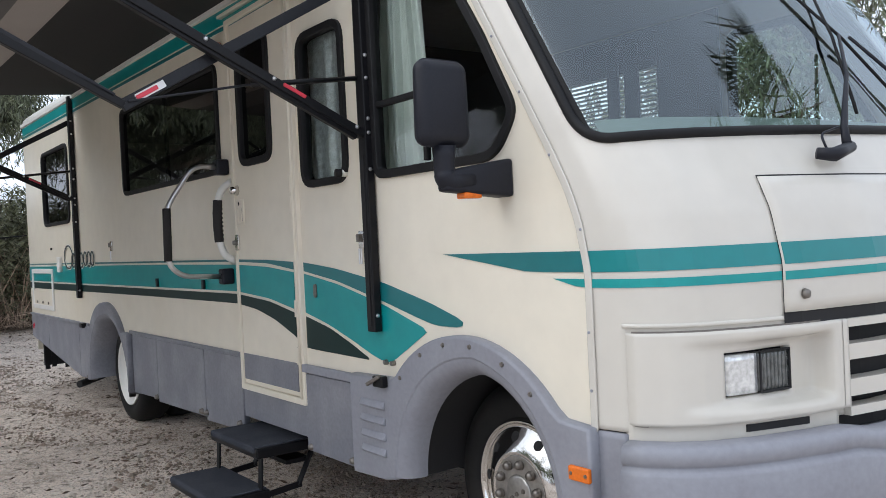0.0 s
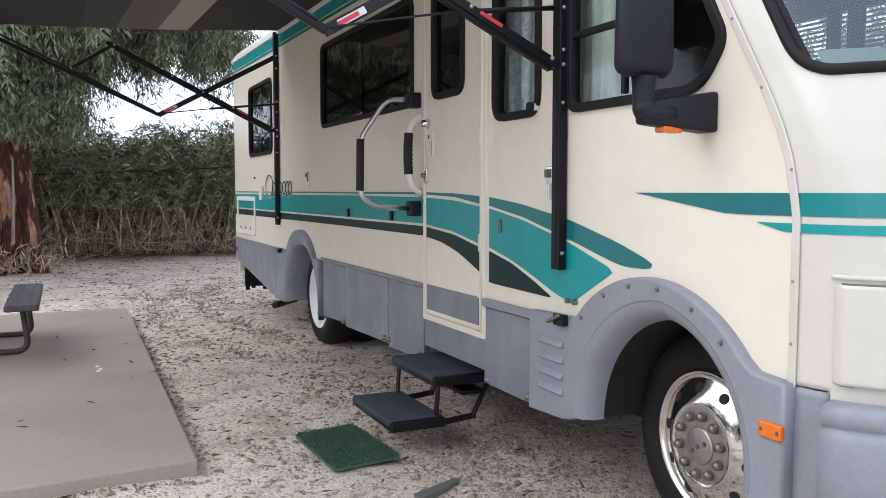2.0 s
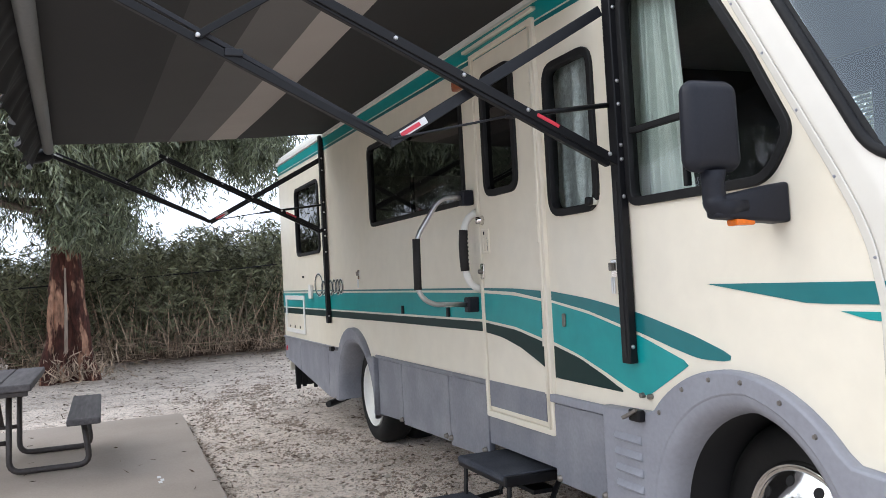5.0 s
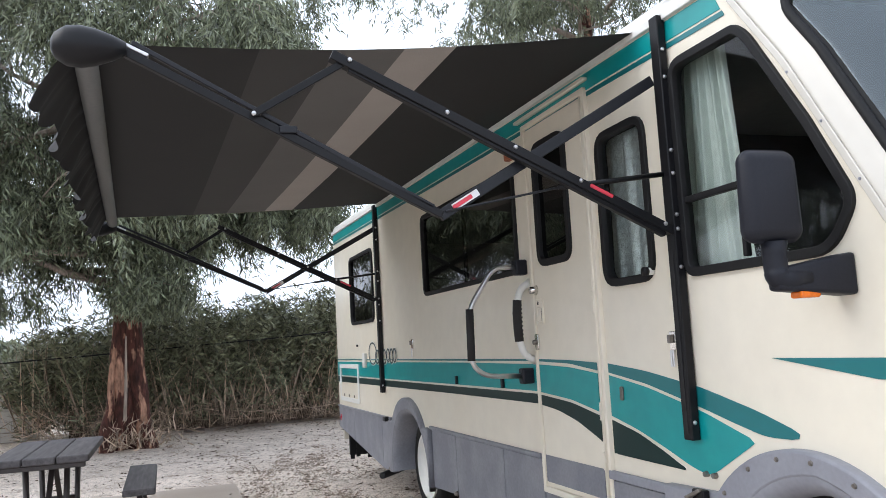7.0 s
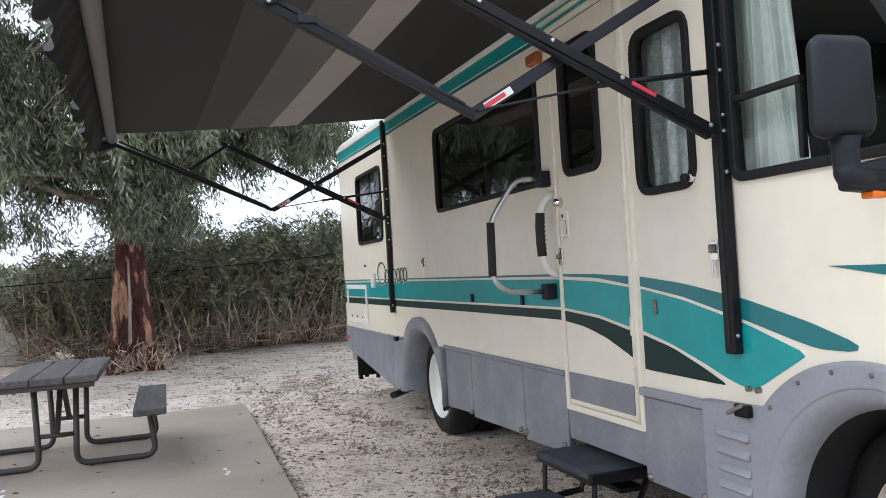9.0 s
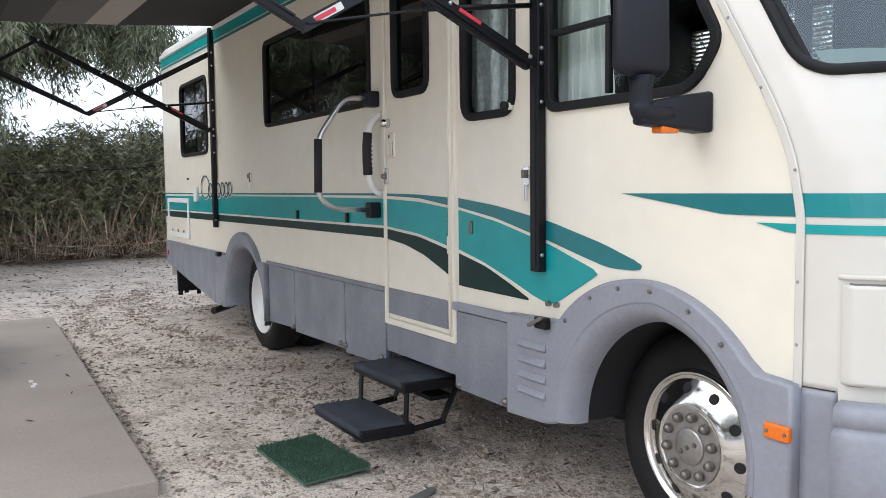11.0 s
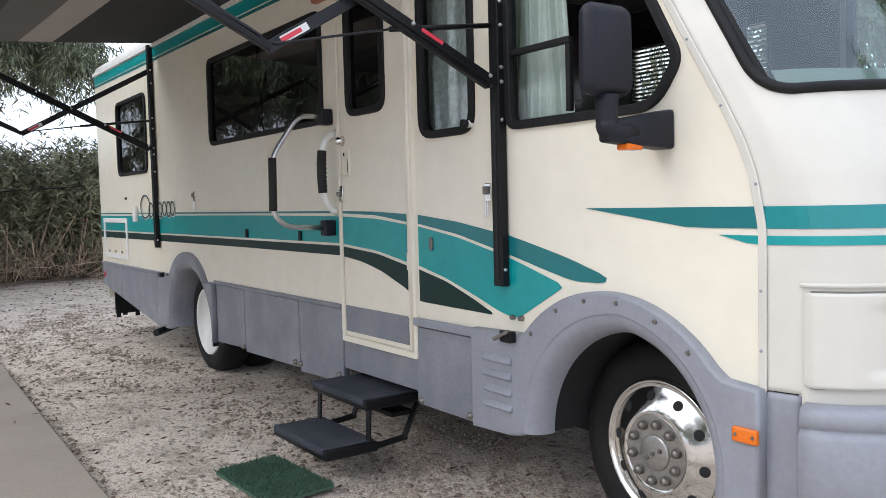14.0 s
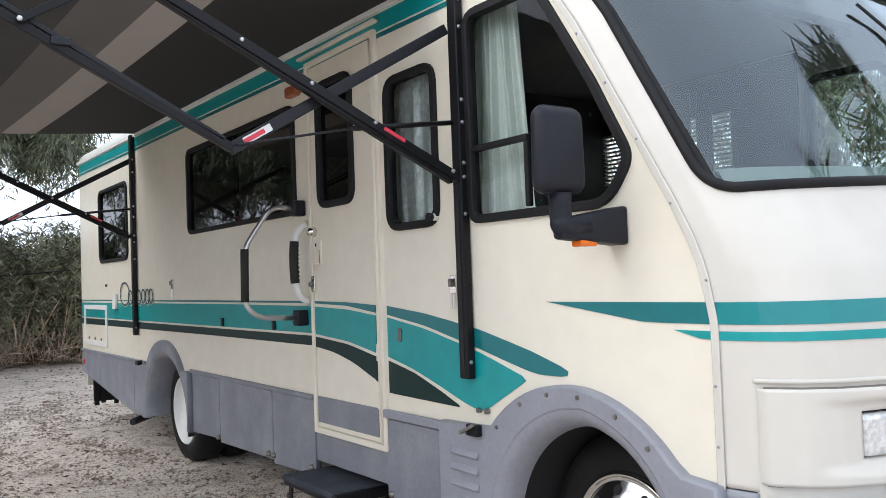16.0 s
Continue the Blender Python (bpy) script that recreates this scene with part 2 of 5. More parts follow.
def rounded(points, radius, steps=5):
    """A closed outline with its corners rounded; radius: one number or one a corner."""
    out, n = [], len(points)
    for i, p in enumerate(points):
        r = radius[i] if isinstance(radius, (list, tuple)) else radius
        p = Vector(p)
        a, b = Vector(points[i - 1]) - p, Vector(points[(i + 1) % n]) - p
        if r <= 0:
            out.append(p)
            continue
        r = min(r, a.length * 0.49, b.length * 0.49)
        s, e = p + a.normalized() * r, p + b.normalized() * r
        for k in range(steps + 1):
            t = k / steps
            out.append(s * (1 - t) ** 2 + p * 2 * t * (1 - t) + e * t * t)
    return [tuple(q) for q in out]


def rect(x0, x1, z0, z1, r=0.0):
    return rounded([(x0, z0), (x1, z0), (x1, z1), (x0, z1)], r)


def grown(points, d):
    """An outline moved outwards by d."""
    c = sum((Vector(p) for p in points), Vector((0, 0))) / len(points)
    area = sum(points[i - 1][0] * points[i][1] - points[i][0] * points[i - 1][1] for i in range(len(points)))
    s = 1 if area > 0 else -1
    out, n = [], len(points)
    for i in range(n):
        a, p, b = Vector(points[i - 1]), Vector(points[i]), Vector(points[(i + 1) % n])
        t = (b - a).normalized()
        out.append((p.x + s * t.y * d, p.y - s * t.x * d))
    return out


def plate(outline, holes=(), y0=0.0, y1=0.02, bevel=0.0):
    """An upright sheet between y0 and y1 with real openings; outlines in x and z."""
    cu = bpy.data.curves.new("tmp", "CURVE")
    cu.dimensions, cu.fill_mode = "2D", "BOTH"
    for pts in (outline, *holes):
        sp = cu.splines.new("POLY")
        sp.points.add(len(pts) - 1)
        for q, p in zip(sp.points, pts):
            q.co = (p[0], p[1], 0, 1)
        sp.use_cyclic_u = True
    cu.extrude = abs(y1 - y0) / 2 - bevel
    cu.bevel_depth, cu.bevel_resolution = bevel, 1
    if bevel:
        cu.offset = -bevel
    ob = bpy.data.objects.new("tmp", cu)
    me = bpy.data.meshes.new_from_object(ob)
    bm = bmesh.new()
    bm.from_mesh(me)
    bpy.data.objects.remove(ob)
    bpy.data.curves.remove(cu)
    bpy.data.meshes.remove(me)
    mid = (y0 + y1) / 2
    for v in bm.verts:
        v.co = (v.co.x, mid - v.co.z, v.co.y)
    bmesh.ops.remove_doubles(bm, verts=bm.verts, dist=1e-5)
    return bm


def tube(points, radius, sides=10, bm=None, closed=False, flat=1.0):
    """A round bar along points; radius may be one number a point."""
    own = bmesh.new()
    pts = [Vector(p) for p in points]
    n, rings, side = len(pts), [], None
    for i, p in enumerate(pts):
        a = pts[i - 1] if (i > 0 or closed) else p
        b = pts[(i + 1) % n] if (i < n - 1 or closed) else p
        t = (b - a).normalized()
        if side is None:
            side = t.orthogonal().normalized()
        side = (side - t * side.dot(t)).normalized()
        up = t.cross(side)
        r = radius[i] if isinstance(radius, (list, tuple)) else radius
        rings.append([own.verts.new(p + (side * math.cos(k * math.tau / sides) + up * math.sin(k * math.tau / sides) * flat) * r) for k in range(sides)])
    for i in range(n if closed else n - 1):
        a, b = rings[i], rings[(i + 1) % n]
        for k in range(sides):
            own.faces.new((a[k], a[(k + 1) % sides], b[(k + 1) % sides], b[k]))
    if not closed:
        own.faces.new(rings[0][::-1])
        own.faces.new(rings[-1])
    return joined(bm, own)


def bent(points, radius, steps=5):
    """A path in space with its corners rounded."""
    out = [Vector(points[0])]
    for i in range(1, len(points) - 1):
        p = Vector(points[i])
        a, b = Vector(points[i - 1]) - p, Vector(points[i + 1]) - p
        r = min(radius, a.length * 0.49, b.length * 0.49)
        s, e = p + a.normalized() * r, p + b.normalized() * r
        out += [s * (1 - t) ** 2 + p * 2 * t * (1 - t) + e * t * t for t in (k / steps for k in range(steps + 1))]
    return out + [Vector(points[-1])]


def bar(a, b, w, h, up=(0, 0, 1), bevel=0.003, bm=None):
    """A square bar from a to b, w across and h along up."""
    a, b = Vector(a), Vector(b)
    t = (b - a).normalized()
    s = t.cross(Vector(up)).normalized()
    u = s.cross(t)
    m = Matrix((s, t, u)).transposed().to_4x4()
    m.translation = (a + b) / 2
    return box(-w / 2, w / 2, -(b - a).length / 2, (b - a).length / 2, -h / 2, h / 2, bevel, bm, m)


def spun(profile, centre, axis="y", steps=40, bm=None):
    """A turned shape: profile rows of (radius, along the axis)."""
    own = bmesh.new()
    rings = []
    for r, d in profile:
        ring = []
        for k in range(steps):
            c, s = r * math.cos(k * math.tau / steps), r * math.sin(k * math.tau / steps)
            q = (c, d, s) if axis == "y" else (d, c, s) if axis == "x" else (c, s, d)
            ring.append(own.verts.new(Vector(q) + Vector(centre)))
        rings.append(ring)
    for a, b in zip(rings, rings[1:]):
        for k in range(steps):
            own.faces.new((a[k], a[(k + 1) % steps], b[(k + 1) % steps], b[k]))
    own.faces.new(rings[0][::-1])
    own.faces.new(rings[-1])
    return joined(bm, own)


def sheet_mesh(name, verts, faces):
    me = bpy.data.meshes.new(name)
    me.from_pydata([tuple(v) for v in verts], [], [tuple(f) for f in faces])
    return me


def leaves(name, centres, ways, length, width, mat, parent=None, rng=None):
    """Many single leaves, each a narrow four-cornered blade at its own place and lean."""
    rng = rng or np.random.default_rng(3)
    n = len(centres)
    ways = ways / np.linalg.norm(ways, axis=1, keepdims=True)
    rnd = rng.normal(size=(n, 3))
    side = np.cross(ways, rnd)
    side /= np.linalg.norm(side, axis=1, keepdims=True) + 1e-9
    ln = (length * rng.uniform(0.6, 1.4, n))[:, None]
    wd = (width * rng.uniform(0.7, 1.3, n))[:, None]
    v = np.stack([centres, centres + ways * ln * 0.45 + side * wd, centres + ways * ln, centres + ways * ln * 0.45 - side * wd], 1).reshape(-1, 3)
    f = np.arange(4 * n).reshape(-1, 4)
    me = bpy.data.meshes.new(name)
    me.from_pydata(v.tolist(), [], f.tolist())
    return link_mesh(name, me, mat, parent)


def interp(x, table):
    xs, zs = zip(*table)
    return float(np.interp(x, xs, zs))


# ---- ground ----
def ground_height(x, y):
    near = math.exp(-((x + 1) ** 2 + (y + 0.5) ** 2) / 400)
    return near * (0.018 * noise.noise((x * 0.9, y * 0.9, 0)) + 0.012 * noise.noise((x * 2.7, y * 2.7, 3)) + 0.011 * noise.noise((x * 7, y * 7, 5))) - 0.012


def build_ground():
    xs = np.concatenate([-np.geomspace(17, 3000, 26)[::-1], np.arange(-16.5, 4.6, 0.09), np.geomspace(5, 3000, 22)])
    ys = np.concatenate([-np.geomspace(5.4, 3000, 22)[::-1], np.arange(-5.2, 3.0, 0.09), np.geomspace(3.3, 3000, 24)])
    v = [(x, y, ground_height(x, y)) for x in xs for y in ys]
    k = len(ys)
    f = [(i * k + j, (i + 1) * k + j, (i + 1) * k + j + 1, i * k + j + 1) for i in range(len(xs) - 1) for j in range(k - 1)]
    g = link_mesh("ground", sheet_mesh("ground", v, f), SAND, smooth=True)
    return tagged(g, "pale sandy gravel ground with darker damp patches", "ground", kind="structure")


build_ground()

# concrete pad beside the motorhome
PAD = (-5.78, -0.40, -4.9, -1.225)
bm = bmesh.new()
low, high = ([bm.verts.new((x, y, z)) for x, y in ((-5.60, -4.9), (-0.02, -4.9), (-0.38, -1.265), (-5.72, -1.205))] for z in (-0.15, 0.06))
bm.faces.new(low[::-1])
bm.faces.new(high)
for k in range(4):
    bm.faces.new((low[k], low[(k + 1) % 4], high[(k + 1) % 4], high[k]))
bmesh.ops.bevel(bm, geom=bm.edges[:], offset=0.012, segments=3, profile=0.5, affect="EDGES")
pad = part("pavement", bm, CONCRETE)
tagged(pad, "smooth grey-brown concrete patio pad set in the gravel", "pavement", kind="structure")


# ---- motorhome ----
WIDE, REAR = 2.40, -6.20
rv = thing("motorhome", -2.2, 1.2, 0, "cream motorhome with teal and green stripes, parked on gravel", "motorhome")

NOSE = [(0, 1.80), (0.015, 1.88), (0.035, 1.935), (0.08, 2.0), (0.15, 2.06), (0.27, 2.12), (0.45, 2.18), (0.75, 2.24), (1.2, 2.27)]
LEAN = [(0, 0), (1.2, 0), (1.35, -0.03), (1.45, -0.07), (1.56, -0.13), (2.2, -0.515), (2.5, -0.74), (2.62, -0.95), (2.70, -1.3)]


def nose_x(y, z):
    return interp(min(y, WIDE - y), NOSE) + interp(z, LEAN)


# arc length along the nose in plan
_ys = np.concatenate([np.linspace(0, 0.15, 31)[:-1], np.linspace(0.15, 2.25, 141)[:-1], np.linspace(2.25, 2.4, 31)])
_xs = np.array([nose_x(y, 1.0) for y in _ys])
_arc = np.concatenate([[0], np.cumsum(np.hypot(np.diff(_xs), np.diff(_ys)))])
ARC = float(_arc[-1])


def nose_point(s, z, out=0.0):
    """The point s metres round the nose from the near corner, at height z, pushed out."""
    y = float(np.interp(s, _arc, _ys))
    a, b = float(np.interp(s - 0.01, _arc, _ys)), float(np.interp(s + 0.01, _arc, _ys))
    d = Vector((nose_x(b, z) - nose_x(a, z), b - a))
    if d.length < 1e-6:
        d = Vector((0, 1))
    d.normalize()
    return Vector((nose_x(y, z) + d.y * out, y - d.x * out, z))


def nose_patch(s0, s1, z0, z1, out, thick=0.012, step=0.03, keep=None, ztable=None):
    """A sheet that follows the nose, with its edges turned back."""
    ns, nz = max(2, int((s1 - s0) / step)), max(2, int((z1 - z0) / step))
    bm = bmesh.new()
    grid = []
    for i in range(ns + 1):
        col = []
        for j in range(nz + 1):
            s, z = s0 + (s1 - s0) * i / ns, z0 + (z1 - z0) * j / nz
            col.append(bm.verts.new(nose_point(s, z, out(s, z) if callable(out) else out)))
        grid.append(col)
    for i in range(ns):
        for j in range(nz):
            s, z = s0 + (s1 - s0) * (i + 0.5) / ns, z0 + (z1 - z0) * (j + 0.5) / nz
            if keep is None or keep(s, z):
                bm.faces.new((grid[i][j], grid[i + 1][j], grid[i + 1][j + 1], grid[i][j + 1]))
    if thick:
        edge = [e for e in bm.edges if e.is_boundary]
        ext = bmesh.ops.extrude_edge_only(bm, edges=edge)
        c = Vector((0.8, 1.2, 0))
        for v in [q for q in ext["geom"] if isinstance(q, bmesh.types.BMVert)]:
            d = Vector((c.x - v.co.x, (c.y - v.co.y) * 0.25, 0)).normalized()
            v.co += d * thick
    bmesh.ops.delete(bm, geom=[v for v in bm.verts if not v.link_faces], context="VERTS")
    return bm


# side wall outline
def top_z(x):
    """The roof line, which rises slightly to the rear."""
    return 2.60 - 0.015 * (x - 0.6)


EDGE = [(1.80, 0.73), (1.80, 1.2), (1.77, 1.35), (1.73, 1.45), (1.67, 1.56), (1.285, 2.2), (1.06, 2.5), (0.95, top_z(0.95))]
WALLTOP = 2.62
CABWIN = [(0.675, 1.566), (1.41, 1.566), (1.515, 1.71), (1.365, 1.98), (1.13, 2.34), (1.07, 2.39), (0.67, 2.39)]
cabwin = rounded(CABWIN, [0.06, 0.08, 0.05, 0.02, 0.05, 0.03, 0.08])
sidewin = rect(0.058, 0.455, 1.575, 2.255, 0.09)
bigwin = rect(-2.69, -0.905, 1.73, 2.325, 0.07)
rearwin = rect(-5.34, -4.33, 1.61, 2.30, 0.09)
DOOR = (-0.715, -0.012, 0.585, 2.495)
doorhole = rect(DOOR[0], DOOR[1], DOOR[2], DOOR[3], 0.01)
doorwin = rect(-0.60, -0.235, 1.735, 2.37, 0.08)


def arc_top(cx, r, z0, n=20, rise=1.0):
    """Points over a wheel from left to right."""
    a0 = math.asin(min(1, max(-1, (z0 - 0.385) / r)))
    return [(cx - r * math.cos(a0 + (math.pi - 2 * a0) * k / n), 0.385 + rise * r * math.sin(a0 + (math.pi - 2 * a0) * k / n)) for k in range(n + 1)]


FRONTW, REARW = 1.28, -3.31
outline = [(REAR, 0.70), (-3.80, 0.70)] + arc_top(REARW, 0.50, 0.72) + [(-2.7, 0.70), (0.80, 0.70)] + arc_top(FRONTW, 0.50, 0.72) + EDGE + [(REAR, top_z(REAR))]
part("side_wall", plate(outline, [cabwin, sidewin, bigwin, rearwin, doorhole], 0.0, 0.035), CREAM, rv, "cream smooth side wall")
part("side_wall", plate([(REAR, 0.4)] + [(1.78, 0.4)] + EDGE + [(REAR, WALLTOP)], [rect(-0.85, 0.20, 1.93, 2.30, 0.05), cabwin], WIDE - 0.035, WIDE), CREAM, rv)
part("rear_wall", box(REAR, REAR + 0.04, 0.0355, WIDE - 0.0355, 0.35, WALLTOP), CREAM, rv)


def build_roof():
    prof = [(0.0, 2.615), (0.012, 2.66), (0.05, 2.70), (0.14, 2.72), (0.5, 2.735), (1.2, 2.745)]
    prof = prof + [(WIDE - y, z) for y, z in prof[-2::-1]]
    bm = bmesh.new()
    rows = []
    for x in np.linspace(REAR - 0.01, 0.98, 20):
        rows.append([bm.verts.new((x, y, z + top_z(x) - 2.615)) for y, z in prof])
    for x, dz in ((1.02, -0.02), (1.06, -0.06)):
        rows.append([bm.verts.new((x, y, z + top_z(x) - 2.615 + dz * (z - 2.5) * 5)) for y, z in prof])
    for a, b in zip(rows, rows[1:]):
        for i in range(len(prof) - 1):
            bm.faces.new((a[i], a[i + 1], b[i + 1], b[i]))
    for r in (rows[0], rows[-1]):
        bm.faces.new(r)
    part("roof", bm, WHITE, rv, "white rounded roof edge", True)


build_roof()
part("roof_rail", bar((REAR, -0.010, top_z(REAR) - 0.012), (0.95, -0.010, top_z(0.95) - 0.012), 0.02, 0.035), WHITE, rv, "white awning rail")
bm = tube(bent([(-4.9, 0.22, 2.76), (-4.9, 0.22, 2.92), (-4.55, 0.22, 2.92), (-4.55, 0.22, 2.75)], 0.1), 0.016)
part("roof_hoop", bm, WHITE, rv, "white tubular roof hoop", True)

# front cap with the windscreen opening
WS = rounded([(0.118, 1.582), (ARC / 2, 1.612), (ARC - 0.118, 1.582), (ARC - 0.13, 2.44), (0.13, 2.44)], [0.09, 0, 0.09, 0.12, 0.12], 8)


def inside(poly, x, y):
    hit = False
    for i in range(len(poly)):
        (x0, y0), (x1, y1) = poly[i - 1], poly[i]
        if (y0 > y) != (y1 > y) and x < (x1 - x0) * (y - y0) / (y1 - y0) + x0:
            hit = not hit
    return hit


WSOUT = grown(WS, 0.012)
part("front_cap", nose_patch(0.0, ARC, 0.74, 2.68, 0.0, 0.02, 0.016, lambda s, z: not (inside(WS, s, z) or (0.74 < z < 1.0 and (0.30 < s < 0.745 or 0.80 < s < ARC - 0.80)))), CAPW, rv, "off-white moulded front cap", True)
screen = part("windscreen", nose_patch(0.08, ARC - 0.08, 1.55, 2.5, -0.006, 0, 0.03, lambda s, z: inside(WSOUT, s, z)), SCREEN, rv, "clear curved windscreen reflecting sky and palms", True)
facing(screen, (1, 0, 0.5))
def dense(poly, step=0.04):
    out = []
    for i, q in enumerate(poly):
        a, b = Vector(poly[i - 1]), Vector(q)
        n = max(1, int((b - a).length / step))
        out += [tuple(a.lerp(b, k / n)) for k in range(n)]
    return out


part("gasket", tube([nose_point(s, z, 0.004) for s, z in dense(grown(WS, 0.004))], 0.016, 8, closed=True), RUBBER, screen, "black rubber windscreen gasket", True)

# added black band, hides the bright sky reflection on the curved glass edge
part("frit_band", nose_patch(0.09, 0.152, 1.57, 2.47, -0.003, 0, 0.012, lambda s, z: inside(WSOUT, s, z)), RUBBER, screen, "black band added over the glass edge to hide its bright reflection", True)

# moulded joint strip down the corner
strip = [(x + 0.004, z) for x, z in EDGE[:-1]] + [(x - 0.022, z - 0.006) for x, z in EDGE[-2::-1]]
strip = part("corner_strip", plate(rounded(strip, 0.03, 3), (), -0.008, -0.0005, 0.003), CAPW, rv, "off-white screwed joint strip")
for x, z in ((1.78, 0.85), (1.78, 1.02), (1.765, 1.32), (1.65, 1.55), (1.53, 1.76), (1.41, 1.96), (1.29, 2.15)):
    part("screw", spun([(0.001, -0.0115), (0.004, -0.011), (0.005, -0.008)], (x + 0.008, 0, z), "y", 8), GREYL, strip)

# ---- stripes ----
DK_T = [(-6.2, 1.238), (-0.72, 1.24), (-0.35, 1.235), (0, 1.22), (0.31, 1.19), (0.68, 1.135), (0.99, 1.065), (1.17, 1.012)]
DK_B = [(-6.2, 1.228), (-0.72, 1.228), (-0.35, 1.218), (0, 1.18), (0.31, 1.138), (0.68, 1.06), (0.87, 1.015), (1.02, 0.983), (1.17, 0.985)]
TL_T = [(-6.2, 1.208), (-2, 1.216), (-0.72, 1.212), (-0.35, 1.20), (0, 1.168), (0.31, 1.124), (0.68, 1.046), (0.95, 0.968)]
TL_B = [(-6.2, 1.062), (-0.72, 1.07), (-0.35, 1.045), (0, 0.99), (0.22, 0.945), (0.42, 0.888), (0.60, 0.832), (0.70, 0.815), (0.95, 0.95)]
GR_T = [(-6.2, 1.048), (-0.72, 1.056), (-0.35, 1.03), (0, 0.972), (0.22, 0.93), (0.42, 0.868), (0.55, 0.82)]
GR_B = [(-6.2, 0.988), (-2.2, 1.004), (-0.72, 1.005), (-0.5, 0.985), (-0.3, 0.945), (-0.05, 0.865), (-0.02, 0.835), (0, 0.825), (0.55, 0.817)]


DK_T, DK_B, TL_T, TL_B, GR_T, GR_B = ([(x + 0.006, z + 0.014) for x, z in t] for t in (DK_T, DK_B, TL_T, TL_B, GR_T, GR_B))


def smooth(table, x):
    return (interp(x - 0.04, table) + 2 * interp(x, table) + interp(x + 0.04, table)) / 4


def stripe(x0, x1, top, bottom, mat, parent, y, n=30, label="", ends=()):
    xs = [x0 + (x1 - x0) * k / n for k in range(n + 1)]
    o = [(x, interp(x, bottom) if x in (x0, x1) else smooth(bottom, x)) for x in xs] + list(ends) + [(x, interp(x, top) if x in (x0, x1) else smooth(top, x)) for x in xs[::-1]]
    return part("stripe", plate(o, (), y, y + 0.003), mat, parent, label)


for top, bottom, mat, end, ends in ((DK_T, DK_B, DTEAL, 1.15, [(1.18, 1.004), (1.185, 1.018)]), (TL_T, TL_B, TEAL, 0.94, [(0.963, 0.969)]), (GR_T, GR_B, GREEN, 0.545, ())):
    stripe(REAR + 0.005, DOOR[0] - 0.02, top, bottom, mat, rv, -0.0035, 30)
    stripe(0.012, end, top, bottom, mat, rv, -0.0035, 40, ends=ends)
part("stripe", plate([(1.09, 1.256), (1.52, 1.197), (1.60, 1.195), (1.80, 1.195), (1.80, 1.257)], (), -0.0035, -0.0005), DTEAL, rv)
part("stripe", plate([(1.645, 1.175), (1.74, 1.153), (1.80, 1.150), (1.80, 1.175)], (), -0.0035, -0.0005), TEAL, rv)
part("stripe", nose_patch(0.0, ARC, 1.195, 1.257, 0.003, 0.002, 0.03), MTEAL, rv)
part("stripe", nose_patch(0.0, ARC, 1.150, 1.175, 0.003, 0.002, 0.03), TEAL, rv)
# stripe under the roof rail
part("stripe", plate([(REAR + 0.01, top_z(REAR) - 0.115), (1.0, top_z(1.0) - 0.115), (0.96, top_z(0.96) - 0.036), (REAR + 0.01, top_z(REAR) - 0.036)], (), -0.0035, -0.0005), TEAL, rv)
part("stripe", plate([(REAR + 0.01, top_z(REAR) - 0.145), (1.02, top_z(1.0) - 0.145), (1.01, top_z(1.0) - 0.125), (REAR + 0.01, top_z(REAR) - 0.125)], (), -0.0035, -0.0005), DTEAL, rv)


# ---- windows ----
def window(outline, glassmat, label, frame_w=0.03, y=0.0, parent=rv, inner=()):
    w = part("window", plate(grown(outline, 0.008), [grown(outline, -frame_w)], y - 0.016, y + 0.03, 0.004), RUBBER, parent, label)
    bm = bmesh.new()
    bm.faces.new([bm.verts.new((px, y + 0.008, pz)) for px, pz in grown(outline, -frame_w + 0.004)])
    facing(part("pane", bm, glassmat, w), (0, -1, 0))
    for o in inner:
        part("window_bar", plate(o, (), y + 0.010, y + 0.025), RUBBER, w)
    return w


window(bigwin, GLASS, "dark tinted sliding window in a black rounded frame", 0.022, inner=[rect(-1.83, -1.79, 1.755, 2.30)])
window(rearwin, GLASS, "dark tinted bedroom window in a black rounded frame", 0.022, inner=[rect(-4.85, -4.82, 1.635, 2.275)])
window(sidewin, CABGLASS, "tall narrow window lined with silver foil", 0.026)
window(cabwin, CABGLASS, "cab window on the far side", 0.034, WIDE - 0.022)
cw = window(cabwin, CABGLASS, "cab window with white curtain behind", 0.025)
part("window_bar", box(0.69, 1.02, -0.006, 0.02, 1.838, 1.862, 0.004), RUBBER, cw)
part("window_bar", box(1.0, 1.02, -0.004, 0.02, 1.60, 1.837, 0.004), RUBBER, cw)

# ---- entry door ----
door = part("door", plate(rect(DOOR[0] + 0.02, DOOR[1] - 0.05, DOOR[2] + 0.02, DOOR[3] - 0.02, 0.012), [doorwin], -0.012, 0.02, 0.004), CREAM, rv, "closed cream entry door with dark window")
part("door_frame", plate(rect(DOOR[0] - 0.015, DOOR[1] + 0.012, DOOR[2] - 0.015, DOOR[3] + 0.015, 0.012), [rect(DOOR[0] + 0.012, DOOR[1] - 0.035, DOOR[2] + 0.015, DOOR[3] - 0.012, 0.01)], -0.02, 0.012, 0.003), CREAM, rv, "cream metal door frame")
window(doorwin, GLASS, "", 0.028, -0.012, door)
for top, bottom, mat in ((DK_T, DK_B, DTEAL), (TL_T, TL_B, TEAL), (GR_T, GR_B, GREEN)):
    stripe(DOOR[0] + 0.026, DOOR[1] - 0.056, top, bottom, mat, door, -0.0165, 24)
